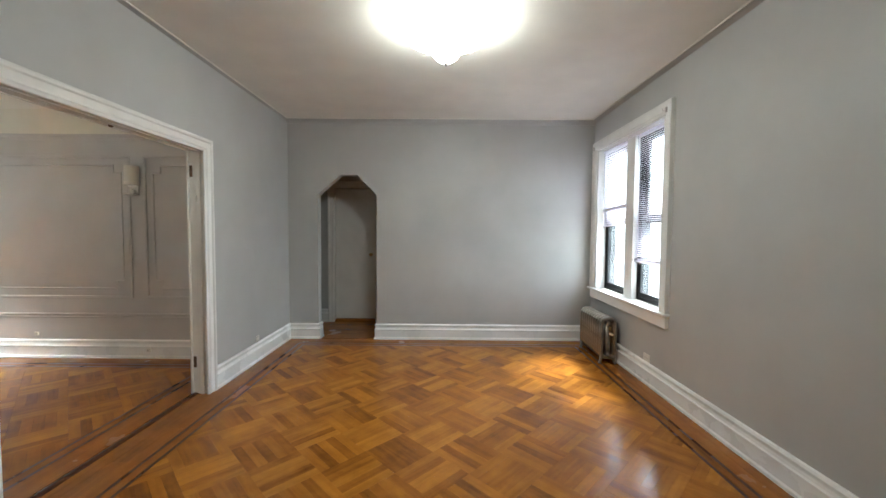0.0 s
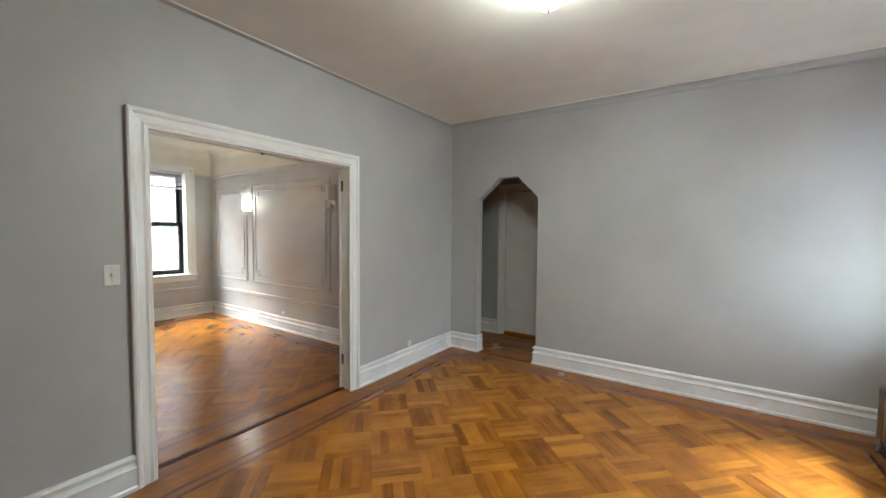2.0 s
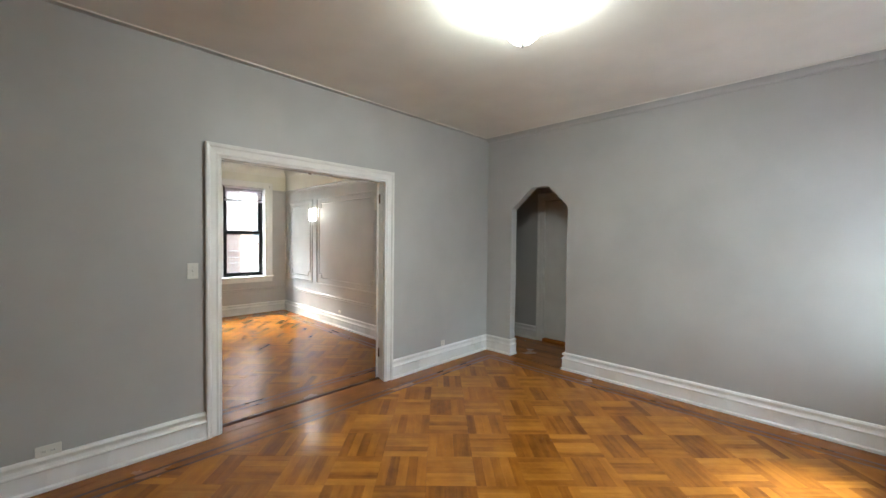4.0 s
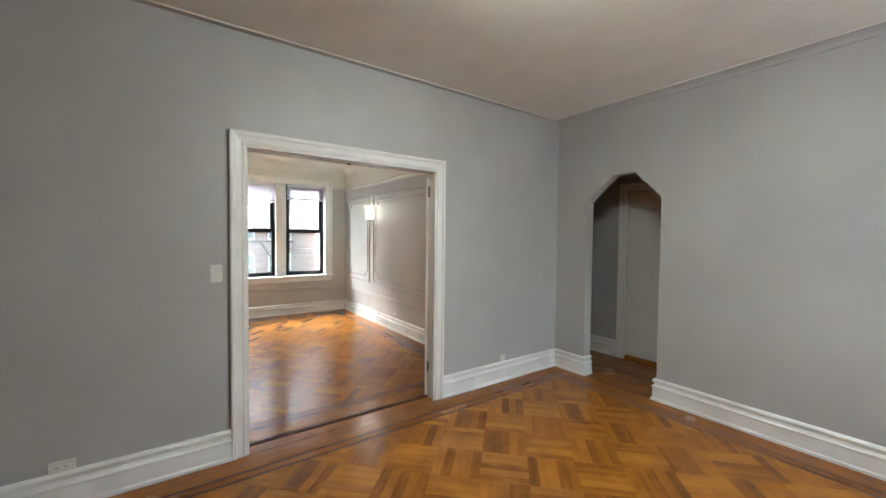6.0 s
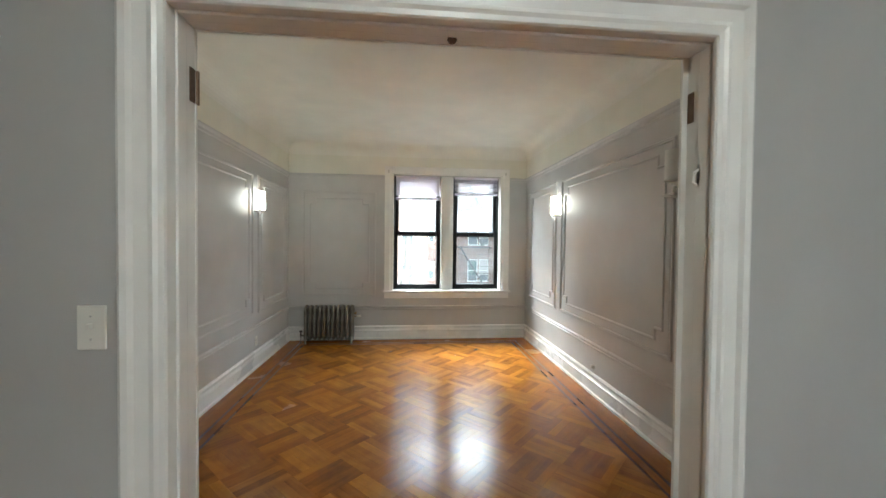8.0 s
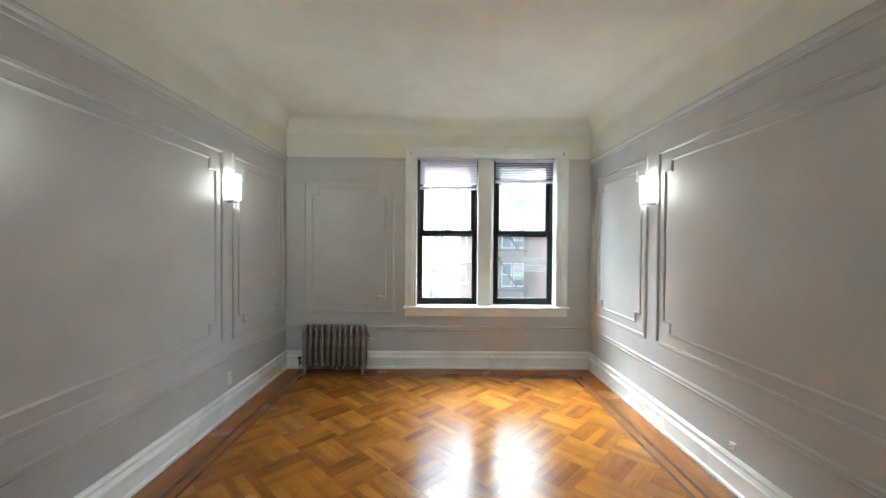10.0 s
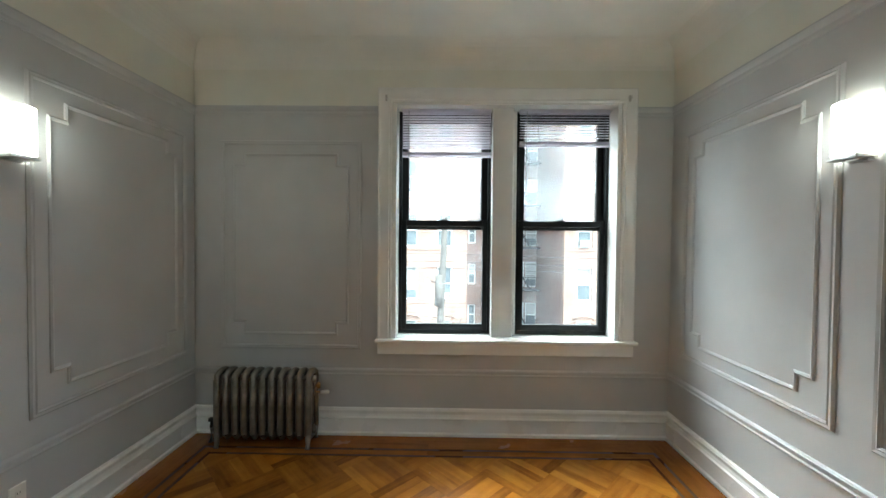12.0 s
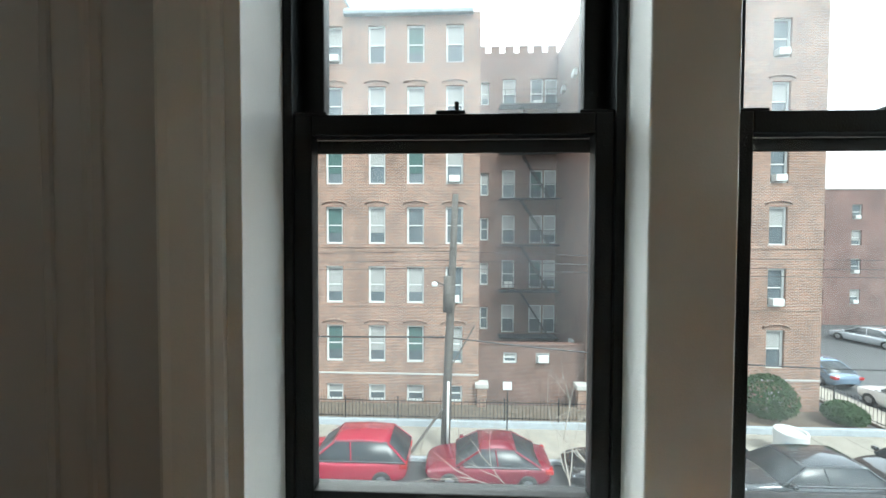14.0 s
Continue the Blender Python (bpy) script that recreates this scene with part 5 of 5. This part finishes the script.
def wire(y0, z0, y1, z1, x0, x1, sag, r):
    ob = thing("overhead_wire", "thin black overhead cable sagging between poles", "cable")
    pts = []
    for k in range(21):
        f = k / 20
        pts.append((x0 + (x1 - x0) * f, y0 + (y1 - y0) * f, z0 + (z1 - z0) * f - sag * 4 * f * (1 - f)))
    part("cable", tube(bmesh.new(), pts, r, 5), IRON, ob)
    return ob
PY, PX = 2.45, -20.9
wire(-38, -1.9, PY, -2.42, PX, PX, 0.25, 0.035)
wire(PY, -2.45, 42, -2.2, PX, PX, 1.15, 0.03)
for z in (0.3, 0.6, 0.95):
    wire(-38, z + 0.2, PY, z, PX, PX, 0.3, 0.012)
    wire(PY, z, 42, z + 0.3, PX, PX, 0.4, 0.012)

def cable_coil():
    ob = thing("cable_coil", "loop of spare black cable hung on the street wire", "cable", Matrix.Translation((-20.9, 12.63, -3.36)))
    pts = [(0.02 * math.sin(k), 0.27 * math.cos(k * math.pi / 12), 0.27 * math.sin(k * math.pi / 12)) for k in range(25)]
    part("loop", tube(bmesh.new(), pts, 0.022, 6), IRON, ob, smooth=True)
cable_coil()

def sign_post():
    ob = thing("street_sign", "small white parking sign on a thin steel post", "street sign", Matrix.Translation((-20.9, 4.64, GZ + 0.14)))
    part("post", tube(bmesh.new(), [(0, 0, 0), (0, 0, 2.85)], 0.025, 6), IRON, ob)
    part("sign", boxed(0.02, 0.035, -0.17, 0.17, 2.55, 2.87, bevel=0.004), WHITE_OUT, ob)
    return ob
sign_post()

# ---- cars ----
def car_paint(name, color, rough=0.22):
    m, nt, p = nodes_of(name)
    p.inputs["Base Color"].default_value = (*color, 1)
    p.inputs["Roughness"].default_value, p.inputs["Metallic"].default_value = rough, 0.25
    p.inputs["Coat Weight"].default_value = 0.8
    return m
CAR_GLASS = plain("dark_car_glass", (0.02, 0.025, 0.028), 0.34, 0, 0.1, 2, 0)
TAIL = plain("red_tail_light", (0.30, 0.01, 0.01), 0.2, 0, 0.1, 5, 0)
HEAD = plain("clear_head_light", (0.6, 0.62, 0.64), 0.1, 0, 0.1, 5, 0)
RIM = plain("grey_alloy_rim", (0.35, 0.35, 0.36), 0.3, 0.9, 0.1, 8, 0)

def loft(bm, secs):
    rows = [[bm.verts.new(p) for p in s] for s in secs]
    n = len(rows[0])
    for a, b in zip(rows, rows[1:]):
        for k in range(n - 1):
            bm.faces.new((a[k], a[k + 1], b[k + 1], b[k]))
    bm.faces.new(rows[0][::-1])
    bm.faces.new(rows[-1])
    bmesh.ops.recalc_face_normals(bm, faces=bm.faces)
    return bm

def rounded(ob):
    m = ob.modifiers.new("round", "SUBSURF")
    m.levels = m.render_levels = 1
    return ob

def car(name, at, paint_mat, label, suv=False, L=4.6, W=1.82, H=0):
    """A parked car; local x forward, y to its left."""
    ob = thing(name, label, "car", at, "parked cars")
    H = H or (1.62 if suv else 1.44)
    belt = 0.98 if suv else 0.90
    hood = 0.94 if suv else 0.82
    h = L / 2
    rear = 0.98 if suv else 0.92
    st = [(-h, 0.45, rear - 0.12, 0.74), (-h + 0.12, 0.30, rear, 0.88), (-h + 0.6, 0.22, belt, 0.97), (-0.6, 0.2, belt - 0.01, 1.0), (0.5, 0.2, belt - 0.03, 1.0), (h - 1.25, 0.22, hood + 0.06, 0.98), (h - 0.5, 0.24, hood - 0.02, 0.94), (h - 0.12, 0.30, hood - 0.14, 0.84), (h, 0.42, hood - 0.26, 0.68)]
    secs = []
    for x, zb, zt, k in st:
        w = W / 2 * k
        zm = (zb + zt) / 2
        prof = [(-w * 0.88, zb), (-w * 0.99, zb + 0.12), (-w, zm), (-w * 0.985, zt - 0.10), (-w * 0.93, zt - 0.02), (-w * 0.5, zt + 0.02), (0, zt + 0.03)]
        secs.append([(x, y, z) for y, z in prof] + [(x, -y, z) for y, z in prof[-2::-1]])
    rounded(part("body", loft(bmesh.new(), secs), paint_mat, ob, smooth=True))
    ra, rb, rc, rd = (-h + 0.05, -h + 0.70, 0.30, h - 1.20) if suv else (-h + 0.42, -h + 1.30, 0.25, h - 1.10)
    gs = []
    for x, z, k in ((ra, belt - 0.01, 0.90), (rb, H - 0.06, 0.74), ((rb + rc) / 2, H - 0.01, 0.76), (rc, H - 0.05, 0.74), (rd, hood + 0.07, 0.90)):
        wb, wt = W / 2 * 0.93, W / 2 * k
        top = max(z, belt)
        f = (top - belt + 0.02) / (H - belt)
        gs.append([(x, -wb, belt - 0.06), (x, -wb + (wb - W / 2 * 0.74) * f, top), (x, 0, top + 0.02 * f), (x, wb - (wb - W / 2 * 0.74) * f, top), (x, wb, belt - 0.06)])
    part("windows", loft(bmesh.new(), gs), CAR_GLASS, ob, "dark tinted glasshouse", True)
    wt = W / 2 * 0.74
    rf = []
    for x, dz in ((rb - 0.05, -0.03), (rb + 0.2, 0.005), ((rb + rc) / 2, 0.03), (rc - 0.1, 0.0), (rc + 0.06, -0.04)):
        z = H + dz - 0.02
        rf.append([(x, -wt - 0.02, z - 0.05), (x, -wt * 0.9, z + 0.01), (x, 0, z + 0.03), (x, wt * 0.9, z + 0.01), (x, wt + 0.02, z - 0.05)])
    part("roof", loft(bmesh.new(), rf), paint_mat, ob, smooth=True)
    for s in (-1, 1):
        wb = s * W / 2 * 0.94
        for xs, xe in ((rb, ra), (rc, rd)):
            part("pillar", tube(bmesh.new(), [(xs, s * (wt - 0.005), H - 0.075), (xe, wb * 0.965, belt - 0.03)], 0.04, 6), paint_mat, ob)
        part("pillar", tube(bmesh.new(), [(-0.25, s * wt, H - 0.07), (-0.32, wb * 0.985, belt)], 0.03, 6), paint_mat, ob)
        part("mirror", boxed(rd - 0.28, rd - 0.12, min(s * W / 2, s * (W / 2 + 0.17)), max(s * W / 2, s * (W / 2 + 0.17)), belt - 0.02, belt + 0.11, bevel=0.03), paint_mat, ob)
        part("tail_light", boxed(-h + 0.01, -h + 0.28, min(s * W * 0.30, s * W * 0.455), max(s * W * 0.30, s * W * 0.455), rear - 0.26, rear - 0.10, bevel=0.03), TAIL, ob)
        part("head_light", boxed(h - 0.48, h - 0.16, min(s * W * 0.26, s * W * 0.405), max(s * W * 0.26, s * W * 0.405), hood - 0.32, hood - 0.18, bevel=0.03), HEAD, ob)
        part("trim_strip", tube(bmesh.new(), [(ra + 0.1, s * W / 2 * 0.965, belt + 0.005), (0, s * W / 2 * 0.975, belt + 0.01), (rd - 0.2, s * W / 2 * 0.965, belt)], 0.014, 5), RIM, ob)
        for x in (-h + 0.88, h - 0.88):
            wh = lathe(bmesh.new(), [(0.18, -0.10), (0.30, -0.105), (0.33, -0.07), (0.33, 0.07), (0.30, 0.105), (0.18, 0.10)], 24)
            bmesh.ops.transform(wh, matrix=pose(x, s * (W / 2 - 0.10), 0.33, 90, 0, 0), verts=wh.verts)
            ty = part("wheel", wh, RUBBER, ob, smooth=True)
            rm = lathe(bmesh.new(), [(0, -0.085), (0.05, -0.09), (0.19, -0.075), (0.2, 0), (0.19, 0.075), (0.05, 0.09), (0, 0.085)], 16)
            bmesh.ops.transform(rm, matrix=pose(x, s * (W / 2 - 0.10), 0.33, 90, 0, 0), verts=rm.verts)
            part("rim", rm, RIM, ty)
    return ob
CRIMSON = car_paint("crimson_car_paint", (0.33, 0.012, 0.04))
MAROON = car_paint("maroon_car_paint", (0.17, 0.010, 0.028))
CHARCOAL = car_paint("charcoal_car_paint", (0.035, 0.04, 0.045))
DARKCAR = car_paint("black_car_paint", (0.018, 0.018, 0.02))
WHITECAR = car_paint("white_car_paint", (0.7, 0.7, 0.7))
BLUECAR = car_paint("dusty_blue_car_paint", (0.16, 0.22, 0.30))
SILVER = car_paint("silver_car_paint", (0.42, 0.44, 0.46))
car("car", pose(-19.6, -1.26, GZ, 0, 0, -90), CRIMSON, "bright red parked hatchback at the kerb", suv=True, L=4.5)
car("car", pose(-19.6, 3.75, GZ, 0, 0, -90), MAROON, "dark red parked sedan behind the hatchback", L=4.4)
car("car", pose(-19.55, 8.75, GZ, 0, 0, -90), DARKCAR, "black parked sedan at the kerb", L=4.6)
car("car", pose(-18.95, 13.9, GZ, 0, 0, -90), CHARCOAL, "charcoal parked estate car at the kerb", suv=True, L=4.6, H=1.5)
car("car", pose(-19.5, 19.0, GZ, 0, 0, -90), DARKCAR, "black parked car at the corner", L=4.5)
car("car", pose(-24.95, 24.9, GZ, 0, 0, 180), WHITECAR, "white parked off-road car in the side street", suv=True, L=4.7)
car("car", pose(-30.6, 24.9, GZ, 0, 0, 180), BLUECAR, "dusty blue parked sedan in the side street", L=4.7)
car("car", pose(-38.7, 36.8, GZ, 0, 0, 195), SILVER, "silver parked estate in the side street", L=4.8)
car("car", pose(-36.2, 24.9, GZ, 0, 0, 180), DARKCAR, "black parked car in the side street", L=4.5)

def bush(x, y, r, h):
    ob = thing("clipped_bush", "round clipped evergreen bush behind the railing", "bush", Matrix.Translation((x, y, GZ + 0.25)), "clipped bushes")
    part("stem", tube(bmesh.new(), [(0, 0, 0), (0.02, 0.01, h * 0.5)], [0.06, 0.04], 6), BARK, ob)
    bm = bmesh.new()
    rng = random.Random(int(x * 100 + y * 10))
    for _ in range(3200):
        a, u = rng.uniform(0, 2 * math.pi), rng.uniform(-1, 1)
        rr = r * (0.72 + 0.3 * rng.random() ** 0.5) * (1 + 0.08 * math.sin(3 * a))
        c = Vector((rr * math.sqrt(1 - u * u) * math.cos(a), rr * math.sqrt(1 - u * u) * math.sin(a), h / 2 + 0.06 + h / 2 * u * (0.8 + 0.22 * rng.random())))
        d = Vector((rng.gauss(0, 1), rng.gauss(0, 1), rng.gauss(0, 1))).normalized()
        e = d.orthogonal().normalized()
        s = rng.uniform(0.05, 0.10)
        bm.faces.new([bm.verts.new(c + d * s), bm.verts.new(c + e * s * 0.5), bm.verts.new(c - d * s), bm.verts.new(c - e * s * 0.5)])
    part("crown", bm, LEAF, ob)["kind"] = "stuff"
    return ob
bush(-24.1, 14.04, 0.88, 2.0)
bush(-24.1, 17.05, 1.08, 2.05)
bush(-23.7, 20.1, 0.75, 1.0)

def tank():
    ob = thing("concrete_planter", "white round street container with faded blue scrawls", "container", Matrix.Translation((-21.3, 15.75, GZ + 0.15)))
    part("drum", lathe(bmesh.new(), [(0, 0), (0.50, 0), (0.52, 0.05), (0.54, 0.86), (0.55, 0.92), (0.53, 0.98), (0.47, 0.98), (0.45, 0.88), (0, 0.86)], 28), WHITE_OUT, ob, smooth=False)
    for k in range(8):
        a = 0.10 - 0.15 * k
        p = [(0.542 * math.cos(a + 0.05 * math.sin(q * 2.2 + k)), 0.542 * math.sin(a + 0.05 * math.sin(q * 2.2 + k)), 0.34 + 0.07 * q) for q in range(6)]
        part("scrawl", tube(bmesh.new(), p, 0.02, 5), SCRAWL, ob, "faded blue scrawl")
    return ob
SCRAWL = plain("faded_blue_spray_paint", (0.12, 0.22, 0.32), 0.7, 0, 0.2, 6, 0)
tank()

def bare_tree(x, y, height, seed):
    ob = thing("bare_tree", "leafless young street tree with thin pale branches", "tree", Matrix.Translation((x, y, GZ)))
    rng = random.Random(seed)
    limbs = bmesh.new()
    def grow(p, d, l, r, depth):
        pts, rs = [p], [r]
        for k in range(4):
            d = (d + Vector((rng.gauss(0, 0.16), rng.gauss(0, 0.16), rng.gauss(0.03, 0.10)))).normalized()
            p = p + d * l / 4
            pts.append(p)
            rs.append(r * (1 - 0.16 * (k + 1)))
        tube(limbs, pts, rs, 5)
        if depth:
            for k in range(rng.randint(2, 3)):
                q = pts[rng.randint(2, 4)]
                nd = (d + Vector((rng.gauss(0, 0.65), rng.gauss(0, 0.75), rng.gauss(0.0, 0.4)))).normalized()
                grow(q, nd, l * rng.uniform(0.6, 0.85), r * 0.5, depth - 1)
    part("trunk", tube(bmesh.new(), [(0, 0, 0), (0.03, 0.02, 0.8), (0.05, -0.02, 1.8)], [0.07, 0.055, 0.045], 8), BARK, ob, smooth=True)
    for k in range(4):
        a = k * 1.6 + 0.3
        grow(Vector((0.05, -0.02, 1.1 + 0.22 * k)), Vector((0.5 * math.cos(a), 0.8 * math.sin(a), 0.75)).normalized(), height * 0.42, 0.030, 3)
    part("branches", limbs, BARK, ob)
    return ob
bare_tree(-15.4, 5.7, 4.6, 4)
bare_tree(-16.0, 6.9, 3.8, 9)

# ---- narrow court beside the first room ----
PALE = plain("pale_painted_brick", (0.70, 0.74, 0.77), 0.8, 0, 0.08, 3, 0.2)
def court_wall():
    ob = thing("neighbour_building", "pale painted neighbouring wall across a narrow court", "building")
    w = wall_mesh("wall", "x", 6.4, 6.8, -4.0, 9.0, GZ, 1.1, [(5.2, 6.1, -0.9, 0.7), (2.6, 3.5, -0.9, 0.7)], [PALE] * 5, "")
    w.parent = ob
    untag(w)
    M = win_meshes(0.9, 1.6)
    for y in (5.65, 3.05):
        add_window(ob, M, 6.52, y, -0.9, 180)
    return ob
court_wall()
